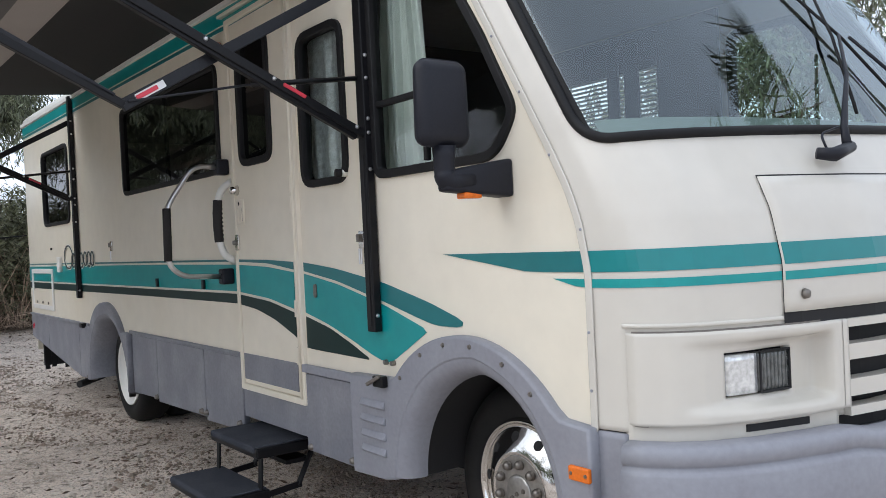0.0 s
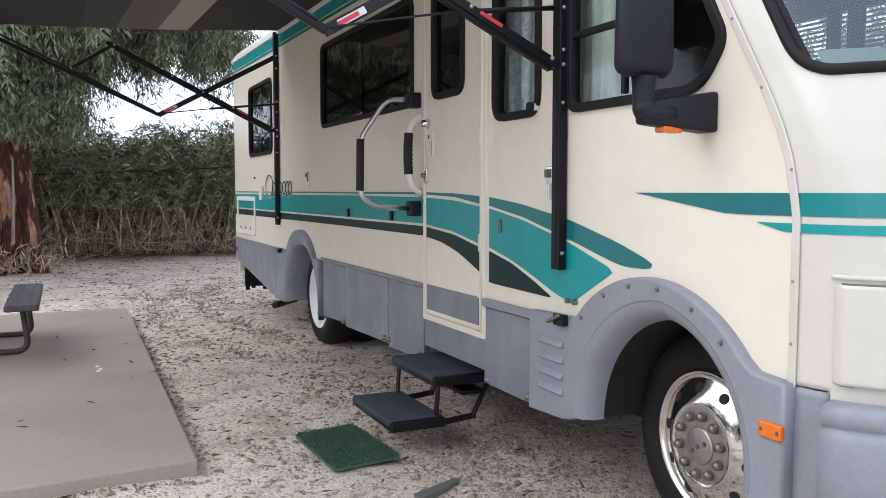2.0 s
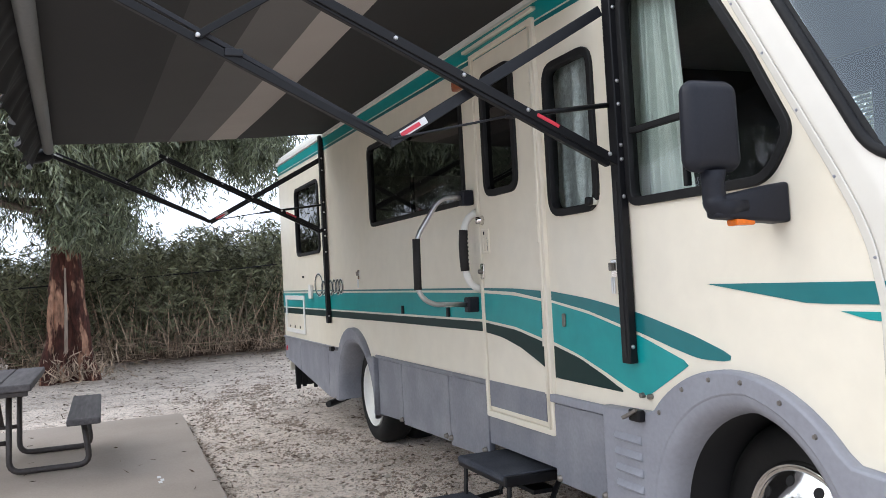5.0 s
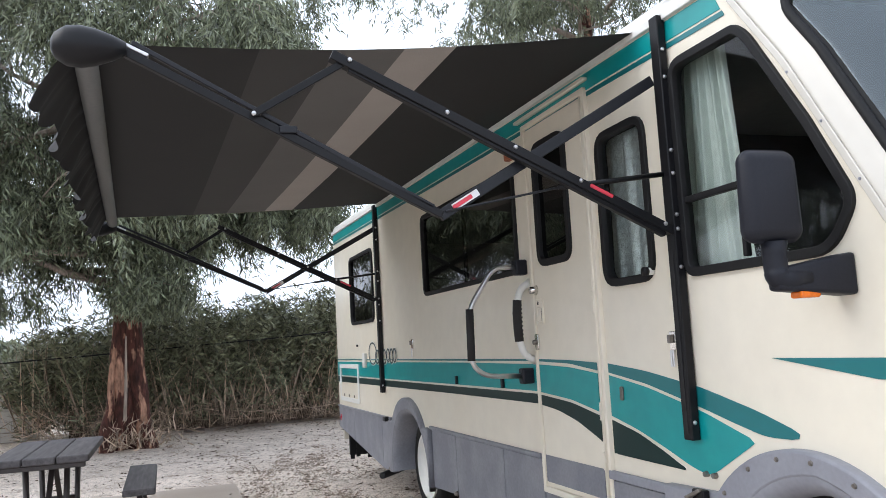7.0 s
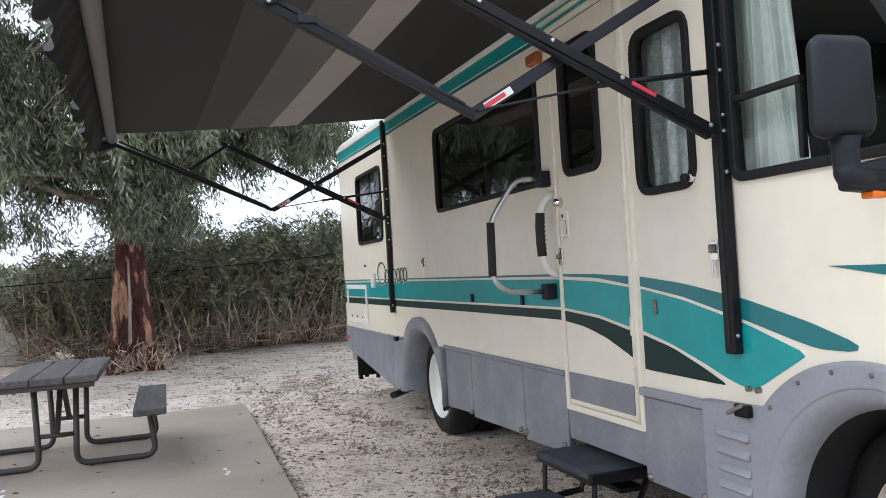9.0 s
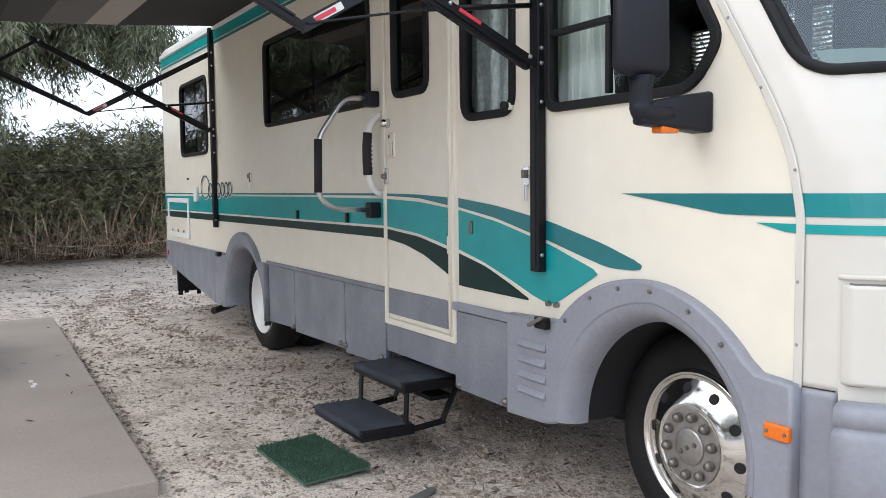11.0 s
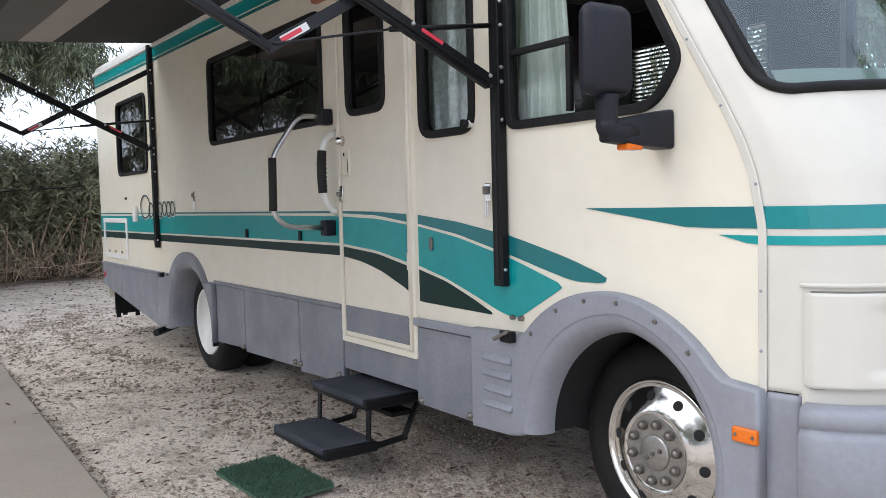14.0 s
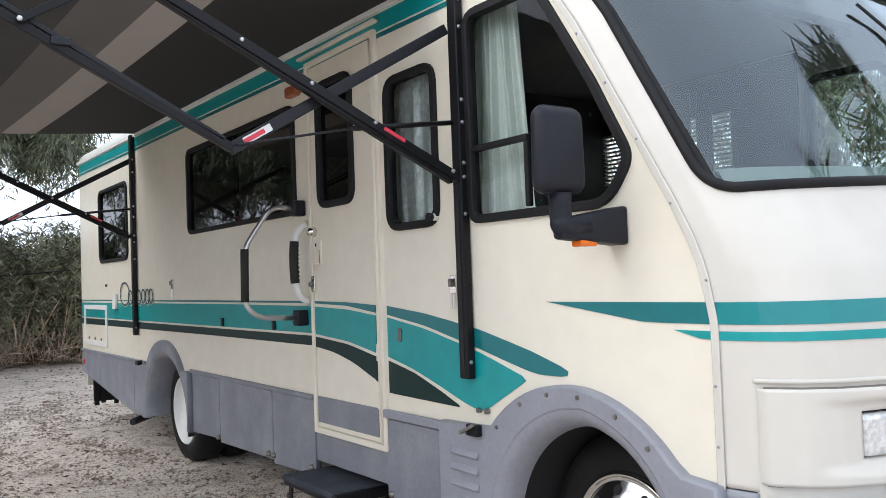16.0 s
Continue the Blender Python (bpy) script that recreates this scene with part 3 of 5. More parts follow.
part("kick_panel", plate(rect(DOOR[0] + 0.03, DOOR[1] - 0.06, 0.628, 0.762), (), -0.0165, -0.0125), GREY, door, "grey kick panel")

# ---- grey skirts and wheel arches ----
for x0, x1, t in ((-6.20, -5.42, 0), (-5.41, -4.23, 0)):
    za, zb = (0.50 - (x0 + 6.20) * 0.115), (0.50 - (x1 + 6.20) * 0.115)
    part("skirt_panel", plate([(x0, za), (x1, zb), (x1, 0.722), (x0, 0.722)], (), -0.006, 0.03, 0.004), GREY, rv)
part("skirt_panel", plate([(-4.22, 0.27), (-3.88, 0.285), (-3.88, 0.722), (-4.22, 0.722)], (), -0.006, 0.03, 0.004), GREY, rv)
for x0, x1 in ((-2.70, -2.165), (-2.155, -1.305), (-1.295, -0.755)):
    part("skirt_panel", plate([(x0, 0.315), (x1, 0.335), (x1, 0.732), (x0, 0.732)], (), -0.006, 0.03, 0.004), GREY, rv)
part("skirt_ledge", box(-2.72, -0.745, -0.02, 0.0, 0.735, 0.76, 0.006), GREY, rv)
part("skirt_ledge", box(-6.2, -3.86, -0.02, 0.0, 0.724, 0.748, 0.006), GREY, rv)
part("step_recess", plate([(-0.745, 0.42), (-0.035, 0.42), (-0.028, 0.567), (-0.745, 0.567)], (), 0.0, 0.03), GREY, rv)
part("skirt_panel", plate(rect(-0.015, 0.43, 0.365, 0.722, 0.012), (), -0.012, 0.02, 0.004), GREY, rv)
part("skirt_ledge", box(-0.02, 0.445, -0.025, 0.0, 0.727, 0.765, 0.006), GREYL, rv)


def arch(outline_pts, cx, rl, rx, rz, z0, mat, screws, deep=0.165, barrel=((-0.038, 0.004), (-0.03, -0.006), (0.0, -0.014), (0.165, -0.004))):
    """A flared wheel-arch moulding: flat flange, rounded lip and deep barrel."""
    n = 30
    a0 = math.asin((z0 - 0.385) / rz)

    def ring(k, grow=0.0):
        a = a0 + (math.pi - 2 * a0) * k / n
        r = interp(a, [(0, rl), (math.pi / 2, rz), (math.pi, rx)]) + grow
        return (cx - r * math.cos(a), 0.385 + r * math.sin(a))

    inner = [ring(k) for k in range(n + 1)]
    a = part("wheel_arch", plate(outline_pts + inner[::-1], (), -0.042, 0.02, 0.01), mat, rv, "grey moulded wheel arch with screws")
    bm = bmesh.new()
    rows = []
    for y, g in barrel:
        rows.append([bm.verts.new((x, y, z)) for x, z in (ring(k, g) for k in range(n + 1))])
    for p, q in zip(rows, rows[1:]):
        for i in range(n):
            bm.faces.new((p[i], p[i + 1], q[i + 1], q[i]))
    part("arch_liner", bm, mat, a, "", True)
    # inner well, its shade put into a near-black colour
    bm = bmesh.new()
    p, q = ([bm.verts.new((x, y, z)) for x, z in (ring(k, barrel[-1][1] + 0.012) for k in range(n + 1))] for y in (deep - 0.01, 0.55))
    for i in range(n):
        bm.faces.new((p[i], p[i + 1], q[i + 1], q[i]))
    part("wheel_well", bm, DARK, a, "wheel well coloured near-black for its shade", True)
    for x, z in screws:
        part("screw", spun([(0.001, -0.048), (0.007, -0.048), (0.009, -0.0415)], (x, 0, z), "y", 8), DULL, a)
    return a


def rim_of(cx, r, a0, a1, n=24):
    return [(cx + r * math.cos(radians(a0 + (a1 - a0) * k / n)), 0.398 + r * math.sin(radians(a0 + (a1 - a0) * k / n))) for k in range(n + 1)]


front_out = [(0.755, 0.385), (0.69, 0.372), (0.445, 0.36), (0.445, 0.772), (0.765, 0.782)] + rim_of(1.21, 0.577, 136, 42) + [(1.68, 0.754), (1.80, 0.744), (1.80, 0.36), (1.655, 0.36)]
arch(front_out, 1.275, 0.50, 0.395, 0.515, 0.40, GREYL, [(1.21 + 0.545 * math.cos(radians(a)), 0.398 + 0.548 * math.sin(radians(a))) for a in (134, 116, 100, 84, 66, 50)],
     deep=0.06, barrel=((-0.038, 0.003), (-0.036, -0.012), (-0.024, -0.034), (0.0, -0.052), (0.03, -0.062), (0.06, -0.064)))
rear_out = [(-3.77, 0.29), (-3.875, 0.285), (-3.875, 0.726)] + rim_of(REARW, 0.545, 143, 38) + [(-2.83, 0.74), (-2.71, 0.738), (-2.71, 0.31), (-2.728, 0.31)]
arch(rear_out, REARW, 0.45, 0.585, 0.455, 0.30, GREY, [],
     barrel=((-0.038, 0.003), (-0.034, -0.012), (-0.015, -0.03), (0.03, -0.045), (0.165, -0.045)))


# ---- wheels ----
def wheel(cx, y, style):
    prof = [(0.24, 0.22), (0.30, 0.245), (0.365, 0.235), (0.395, 0.20), (0.402, 0.12), (0.396, 0.045), (0.372, 0.008), (0.32, -0.008), (0.272, 0.006), (0.25, 0.03)]
    t = part("wheel", spun(prof, (cx, y, 0.385), "y", 56), TYRE, rv, "black tyre on a polished steel wheel" if style else "black tyre on a white steel wheel", True)
    if style:
        rim = [(0.268, 0.02), (0.258, 0.012), (0.255, -0.004), (0.249, -0.006), (0.244, 0.003), (0.236, 0.010), (0.228, 0.007), (0.20, -0.007), (0.17, -0.022), (0.148, -0.032), (0.138, -0.034), (0.133, -0.028), (0.001, -0.028)]
        part("rim", spun([(r, d) for r, d in rim], (cx, y, 0.385), "y", 64), CHROME, t, "polished stainless wheel cover", True)
        part("hub_plate", spun([(0.134, -0.026), (0.132, -0.031), (0.07, -0.031), (0.001, -0.031)], (cx, y, 0.385), "y", 40), HUB, t, "dull hub plate")
        for k in range(10):
            a = k * math.tau / 10 + 0.2
            bm = spun([(0.001, -0.056), (0.012, -0.054), (0.017, -0.044), (0.0185, -0.03)], (cx + 0.103 * math.cos(a), y, 0.385 + 0.103 * math.sin(a)), "y", 12)
            part("wheel_nut", bm, DULL, t, "", True)
        # raised near-black discs; the colour gives the holes their shade
        for k in range(10):
            a = k * math.tau / 10 + 0.5
            c = Vector((cx + 0.198 * math.cos(a), y - 0.008, 0.385 + 0.198 * math.sin(a)))
            m = Matrix.Translation(c) @ Matrix.Rotation(-a, 4, "Y") @ Matrix.Rotation(0.44, 4, "Z")
            own = spun([(0.001, -0.003), (0.018, -0.003), (0.0195, -0.001), (0.0195, 0.012)], (0, 0, 0), "y", 14)
            own.transform(m)
            part("vent_hole", own, DARK, t, "near-black disc standing for a shaded ventilation hole")
        part("hub_cap", spun([(0.001, -0.040), (0.058, -0.039), (0.064, -0.036), (0.066, -0.03)], (cx, y, 0.385), "y", 32), HUB, t, "", True)
        for dx, dz in ((0.03, 0.012), (-0.004, -0.004), (-0.03, -0.022)):
            part("hub_bolt", spun([(0.001, -0.047), (0.007, -0.046), (0.009, -0.039)], (cx + dx, y, 0.385 + dz), "y", 10), DULL, t)
    else:
        rim = [(0.266, 0.012), (0.262, -0.004), (0.252, -0.002), (0.244, 0.03), (0.236, 0.042), (0.222, 0.046), (0.214, 0.07), (0.206, 0.15), (0.13, 0.165), (0.11, 0.15), (0.001, 0.15)]
        part("rim", spun(rim, (cx, y, 0.385), "y", 48), WHITE, t, "white painted dished steel rim", True)
        part("hub", spun([(0.11, 0.149), (0.10, 0.11), (0.06, 0.07), (0.001, 0.065)], (cx, y, 0.385), "y", 24), DULL, t, "dull axle hub", True)
    return t


wheel(1.217, 0.225, True)
wheel(REARW, 0.13, False)
wheel(REARW, 0.39, False)
wheel(FRONTW, 2.08, False)
wheel(REARW, 2.08, False)
# unseen near-black underbody, added to keep far-side light off the ground beneath
part("chassis", box(-6.0, 0.70, 0.50, 1.95, 0.27, 0.66), DARK, rv, "near-black chassis box added to block light under the floor")
part("engine", box(0.705, 1.85, 0.62, 1.80, 0.24, 0.70, 0.03), DARK, rv, "near-black engine box added to block light underneath")
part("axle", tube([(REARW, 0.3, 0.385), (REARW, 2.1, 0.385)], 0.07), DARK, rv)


# ---- front details ----
part("panel_gap", nose_patch(0.571, ARC - 0.571, 1.052, 1.453, 0.004, 0.0, 0.03), DARK, rv)
part("panel_gap", nose_patch(0.121, 0.70, 0.760, 1.0275, 0.008, 0.0, 0.009, lambda s, z: s < 0.16 or z > 1.015), DULL, rv)
hood = part("hood_panel", nose_patch(0.575, ARC - 0.575, 1.058, 1.448, 0.010, 0.02, 0.03), CAPW, rv, "off-white hood panel with keyhole", True)
for z0, z1, mat in ((1.195, 1.257, MTEAL), (1.150, 1.175, TEAL)):
    part("stripe", nose_patch(0.577, ARC - 0.577, z0, z1, 0.013, 0.002, 0.03), mat, hood)
k = nose_point(0.640, 1.107, 0.010)
part("keyhole", spun([(0.001, 0.014), (0.012, 0.013), (0.016, 0.0)], k, "x", 14), DULL, hood, "dull metal keyhole", True)


def scoop(s, z):
    """How far the headlight panel stands out: it falls back into a hollow round the lamps."""
    along = min(1.0, max(0.0, (s - 0.24) / 0.44)) * min(1.0, max(0.0, (0.742 - s) / 0.03))
    across = min(1.0, max(0.0, (z - 0.790) / 0.03)) * min(1.0, max(0.0, (1.0 - z) / 0.03))
    across = across * across * (3 - 2 * across)
    return 0.022 - 0.072 * along * across


def lamps_here(s, z):
    return 0.374 < s < 0.620 and 0.830 < z < 0.956


panel = part("headlight_panel", nose_patch(0.128, 0.775, 0.765, 1.022, scoop, 0.03, 0.009, lambda s, z: not lamps_here(s, z)), CAPW, rv, "cream moulded headlight panel with a deep hollow", True)
for s, z in ((0.152, 1.0), (0.157, 0.795)):
    part("panel_screw", spun([(0.001, 0.030), (0.006, 0.029), (0.007, 0.020)], nose_point(s, z, 0.0), "x", 10), DULL, panel)
# near-black backing gives the lamp recess its shade
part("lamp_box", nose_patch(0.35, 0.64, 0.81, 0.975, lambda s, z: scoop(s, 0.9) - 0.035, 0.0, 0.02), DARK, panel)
for s0, s1, mat in ((0.382, 0.486, LENS), (0.500, 0.612, LENSD)):
    part("headlight", nose_patch(s0, s1, 0.838, 0.948, lambda s, z: scoop(s, 0.9) + 0.004, 0.035, 0.014), mat, panel, "clear rectangular headlight glass" if mat is LENS else "grey ribbed headlight glass", True)
for k in range(7):
    s = 0.511 + k * 0.0150
    part("lens_rib", tube([nose_point(s, 0.842, scoop(s, 0.9) + 0.005), nose_point(s, 0.944, scoop(s, 0.9) + 0.005)], 0.002, 6), LENSD, panel)
part("lens_frame", tube([nose_point(s, z, scoop(s, 0.9) + 0.006) for s, z in dense([(0.498, 0.836), (0.614, 0.836), (0.614, 0.950), (0.498, 0.950)], 0.02)], 0.004, 6, closed=True), DARK, panel)
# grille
# near-black sheet painted as the shade between the slats
part("grille_back", nose_patch(0.776, ARC - 0.776, 0.72, 1.05, -0.05, 0.0, 0.05), DARK, rv, "near-black sheet for the shade behind the grille")
grille = part("grille_frame", nose_patch(0.770, 0.797, 0.765, 1.022, 0.022, 0.05, 0.009), CAPW, rv, "cream slatted grille", True)
for z0, z1 in ((0.998, 1.022), (0.902, 0.948), (0.795, 0.845), (0.738, 0.765)):
    part("slat", nose_patch(0.797, ARC - 0.797, z0, z1, 0.020, 0.05, 0.022), CAPW, grille)
part("headlight_panel", nose_patch(ARC - 0.775, ARC - 0.128, 0.765, 1.022, 0.022, 0.035, 0.03), CAPW, rv, "", True)
part("hood_gap", nose_patch(0.57, ARC - 0.57, 1.022, 1.056, 0.006, 0.0, 0.03), DARK, rv)
apron = part("lower_apron", nose_patch(0.105, 0.762, 0.698, 0.772, 0.005, 0.02, 0.012), CAPW, rv, "cream strip under the headlight panel", True)
part("apron_vent", nose_patch(0.43, 0.64, 0.736, 0.756, 0.009, 0.004, 0.01), DARK, apron, "dark slotted vent")
part("cap_brow", nose_patch(0.098, 0.57, 1.036, 1.048, 0.006, 0.008, 0.006), CAPW, rv, "", True)


def bumper():
    prof = [(0.03, 0.716), (0.082, 0.714), (0.094, 0.708), (0.10, 0.695), (0.102, 0.668), (0.094, 0.662), (0.093, 0.656), (0.106, 0.648), (0.112, 0.636), (0.114, 0.56), (0.112, 0.48), (0.09, 0.45), (-0.03, 0.44), (-0.03, 0.70)]
    bm = bmesh.new()
    rows = []
    n = 70
    for i in range(n + 1):
        s = 0.112 + (ARC - 0.224) * i / n
        dip = 0.022 * max(0.0, min(1.0, (abs(s - ARC / 2) - 0.55) / 0.12)) - 0.0
        rows.append([bm.verts.new(nose_point(s, z + (dip if z > 0.6 else 0) - 0.01, o)) for o, z in prof])
    m = len(prof)
    for a, b in zip(rows, rows[1:]):
        for i in range(m):
            bm.faces.new((a[i], a[(i + 1) % m], b[(i + 1) % m], b[i]))
    bm.faces.new(rows[0])
    bm.faces.new(rows[-1])
    part("bumper", bm, GREYL, rv, "scuffed grey plastic front bumper", True)


bumper()
part("corner_valance", nose_patch(0.0, 0.10, 0.36, 0.735, 0.0, 0.03, 0.02), GREYL, rv, "", True)
# near-black sheet in place of the shade behind the bumper
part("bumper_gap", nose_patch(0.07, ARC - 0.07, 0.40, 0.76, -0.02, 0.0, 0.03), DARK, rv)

# amber side marker
mk = part("side_marker", box(1.722, 1.806, -0.056, -0.040, 0.588, 0.632, 0.006), ORANGE, rv, "amber side marker lamp")
for x in (1.735, 1.793):
    part("screw", spun([(0.001, -0.060), (0.005, -0.059), (0.006, -0.055)], (x, 0, 0.610), "y", 8), DULL, mk)


# windscreen wiper
def wiper(flip):
    def at(s, z, o):
        return nose_point(ARC - s if flip else s, z, o)
    w = part("wiper", tube([at(0.95, 1.535, 0.05), at(0.985, 1.60, 0.06), at(1.20, 1.80, 0.07), at(1.36, 1.97, 0.055)], [0.016, 0.012, 0.007, 0.006], 8), PLASTIC, rv, "black windscreen wiper arm", True)
    part("pivot", tube([at(0.83, 1.515, 0.03), at(0.87, 1.508, 0.055), at(0.97, 1.535, 0.05)], [0.018, 0.022, 0.018], 10), PLASTIC, w, "", True)
    part("hose", tube(bent([at(0.86, 1.53, 0.05), at(0.87, 1.575, 0.05), at(0.97, 1.60, 0.05)], 0.03), 0.004, 6), PLASTIC, w, "", True)
    part("blade", tube([at(1.18, 1.66, 0.025), at(1.36, 1.97, 0.03), at(1.56, 2.30, 0.025)], 0.006, 6), RUBBER, w, "", True)


wiper(False)
wiper(True)

# ---- cab interior ----
cab = rv
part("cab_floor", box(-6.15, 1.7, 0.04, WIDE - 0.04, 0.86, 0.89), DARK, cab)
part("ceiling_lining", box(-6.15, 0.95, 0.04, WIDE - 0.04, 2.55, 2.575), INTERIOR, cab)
# near-black lining and cross sheet, added so the interior reads as unlit
part("lining", plate([(-0.85, 0.9), (0.63, 0.9), (0.63, 2.54), (-0.85, 2.54)], [rect(-0.84, 0.19, 1.935, 2.295, 0.04)], WIDE - 0.058, WIDE - 0.037), DARK, cab, "near-black lining added to darken the far cab wall")
part("partition", box(-0.90, -0.86, 0.04, WIDE - 0.04, 0.745, 2.545), DARK, cab, "added near-black sheet that blacks out the rear")
bm = bmesh.new()
for i in range(41):
    s = 0.16 + (ARC - 0.32) * i / 40
    a, b = nose_point(s, 1.57, -0.02), nose_point(s, 1.57, -0.34)
    bm.verts.new((a.x, a.y, 1.572))
    bm.verts.new((b.x - 0.1, b.y, 1.555))
bm.verts.ensure_lookup_table()
for i in range(40):
    bm.faces.new([bm.verts[q] for q in (2 * i, 2 * i + 1, 2 * i + 3, 2 * i + 2)])
part("dashboard", bm, DASH, cab, "pale green-grey dashboard top")
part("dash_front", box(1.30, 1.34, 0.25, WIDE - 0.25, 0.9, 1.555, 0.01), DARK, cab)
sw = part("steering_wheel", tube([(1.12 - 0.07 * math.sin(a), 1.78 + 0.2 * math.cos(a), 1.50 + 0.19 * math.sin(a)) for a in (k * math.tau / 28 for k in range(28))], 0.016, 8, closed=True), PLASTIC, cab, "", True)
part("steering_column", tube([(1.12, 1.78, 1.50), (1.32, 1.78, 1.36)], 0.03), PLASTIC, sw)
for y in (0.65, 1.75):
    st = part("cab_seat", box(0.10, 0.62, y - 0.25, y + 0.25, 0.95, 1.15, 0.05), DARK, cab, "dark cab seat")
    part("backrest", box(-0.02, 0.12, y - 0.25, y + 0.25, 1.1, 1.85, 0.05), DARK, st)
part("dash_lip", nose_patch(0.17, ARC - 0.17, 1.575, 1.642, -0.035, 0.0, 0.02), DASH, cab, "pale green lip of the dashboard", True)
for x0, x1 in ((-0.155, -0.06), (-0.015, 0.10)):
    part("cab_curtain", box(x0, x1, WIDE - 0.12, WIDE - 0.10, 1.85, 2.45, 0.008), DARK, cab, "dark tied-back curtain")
# blind in the far window
for k in range(13):
    z = 1.945 + k * 0.0275
    part("blind_slat", box(-0.84, 0.20, WIDE - 0.075, WIDE - 0.06, z, z + 0.0135), WHITE, cab)


def pleated(x0, x1, y, z0, z1, waves, depth, mat, name, label, taper=0.0):
    bm = bmesh.new()
    n, rows = 90, []
    for j in range(13):
        f = j / 12
        ring = []
        for i in range(n + 1):
            u = i / n
            w = math.sin(u * waves * math.tau + 0.8 * math.sin(3 * f + u * 5)) * depth * (0.6 + 0.4 * math.sin(u * 17 + 2 * f))
            ring.append(bm.verts.new((x0 + (x1 - x0) * u + taper * (1 - f) * (u - 0.4), y + w, z0 + (z1 - z0) * f)))
        rows.append(ring)
    for a, b in zip(rows, rows[1:]):
        for i in range(n):
            bm.faces.new((a[i], a[i + 1], b[i + 1], b[i]))
    return part(name, bm, mat, cab, label, True)


pleated(0.62, 0.86, 0.10, 1.58, 2.42, 9, 0.026, CURTAIN, "curtain", "white pleated cab curtain", 0.14)
pleated(0.0, 0.50, 0.075, 1.58, 2.30, 5, 0.012, FOIL, "foil_screen", "silver bubble-foil sun screen")

# ---- side fittings ----
def grab_bar():
    x = -0.82
    path = [(x, -0.05, 1.75), (x, -0.19, 1.755), (x, -0.34, 1.54), (x, -0.345, 1.24), (x, -0.27, 1.178), (x, -0.05, 1.165)]
    g = part("grab_bar", tube(bent(path, 0.06), 0.0135, 12), STEEL, rv, "fold-out aluminium grab bar with black foam grip", True)
    part("grip", tube([(x, -0.340, 1.535), (x, -0.345, 1.262)], 0.021, 12), FOAM, g, "black foam grip", True)
    for z in (1.75, 1.165):
        b = part("bracket", box(x - 0.032, x + 0.03, -0.07, 0.0, z - 0.042, z + 0.042, 0.01), PLASTIC, g)
        part("bolt", spun([(0.001, -0.08), (0.008, -0.079), (0.009, -0.074)], (x, 0, z), "y", 8), DULL, b)


grab_bar()
x = -0.765
h = part("assist_handle", tube(bent([(x, 0, 1.665), (x, -0.06, 1.635), (x, -0.088, 1.56), (x, -0.09, 1.36), (x, -0.06, 1.275), (x, 0, 1.245)], 0.05), [0.024] + [0.019] * 24 + [0.024], 12), WHITE, rv, "white assist handle with black ribbed grip", True)
part("grip", tube([(x, -0.086, 1.57), (x, -0.092, 1.50), (x, -0.092, 1.42), (x, -0.088, 1.35)], 0.024, 12), FOAM, h, "black ribbed grip", True)
for k in range(9):
    z = 1.55 - k * 0.0225
    part("grip_rib", tube([(x, -0.0655, z), (x, -0.0655, z - 0.010)], 0.0045, 6), FOAM, h)

# door fittings
part("deadbolt", spun([(0.001, -0.05), (0.018, -0.048), (0.02, -0.03), (0.027, -0.012)], (-0.675, 0, 1.615), "y", 18), CHROME, door, "round chrome deadbolt", True)
dl = part("door_handle", plate(rect(-0.69, -0.595, 1.435, 1.565, 0.012), [rect(-0.665, -0.612, 1.45, 1.52, 0.004)], -0.020, -0.010, 0.003), CREAM, door, "cream flush paddle handle")
part("paddle", box(-0.668, -0.628, -0.017, -0.008, 1.45, 1.52, 0.002), CREAM, dl)
part("recess", box(-0.628, -0.610, -0.0135, -0.006, 1.448, 1.522), DARK, dl)
part("keyhole", box(-0.652, -0.640, -0.023, -0.019, 1.535, 1.553, 0.002), DARK, dl)
hs = part("hasp", plate(rect(-0.712, -0.672, 1.30, 1.385, 0.014), (), -0.024, -0.012, 0.003), CHROME, door, "small chrome hasp")
part("knob", spun([(0.001, -0.045), (0.012, -0.043), (0.014, -0.024)], (-0.69, 0, 1.342), "y", 12), DULL, hs, "", True)
for z in (2.25, 1.60, 1.50, 1.02, 0.80):
    part("hinge", box(-0.052, -0.034, -0.030, -0.014, z - 0.04, z + 0.04, 0.003), CREAM, door)
part("hinge_strip", tube([(-0.030, -0.022, 0.60), (-0.030, -0.022, 2.47)], 0.007, 8), CREAM, door, "", True)
part("drip_rail", plate([(-0.79, 2.535), (0.02, 2.535), (0.02, 2.55), (-0.79, 2.55)], (), -0.03, 0.0), CREAM, rv)
pl = part("porch_light", box(-0.93, -0.80, -0.045, 0.0, 2.36, 2.42, 0.012), PORCH, rv, "faded amber porch light")

pk = part("door_holder", tube([(0.435, 0.0, 1.605), (0.435, -0.03, 1.605)], 0.015, 12), WHITE, rv, "white door holder with black tip", True)
part("tip", tube([(0.435, -0.028, 1.605), (0.435, -0.048, 1.605)], 0.018, 12), RUBBER, pk, "", True)


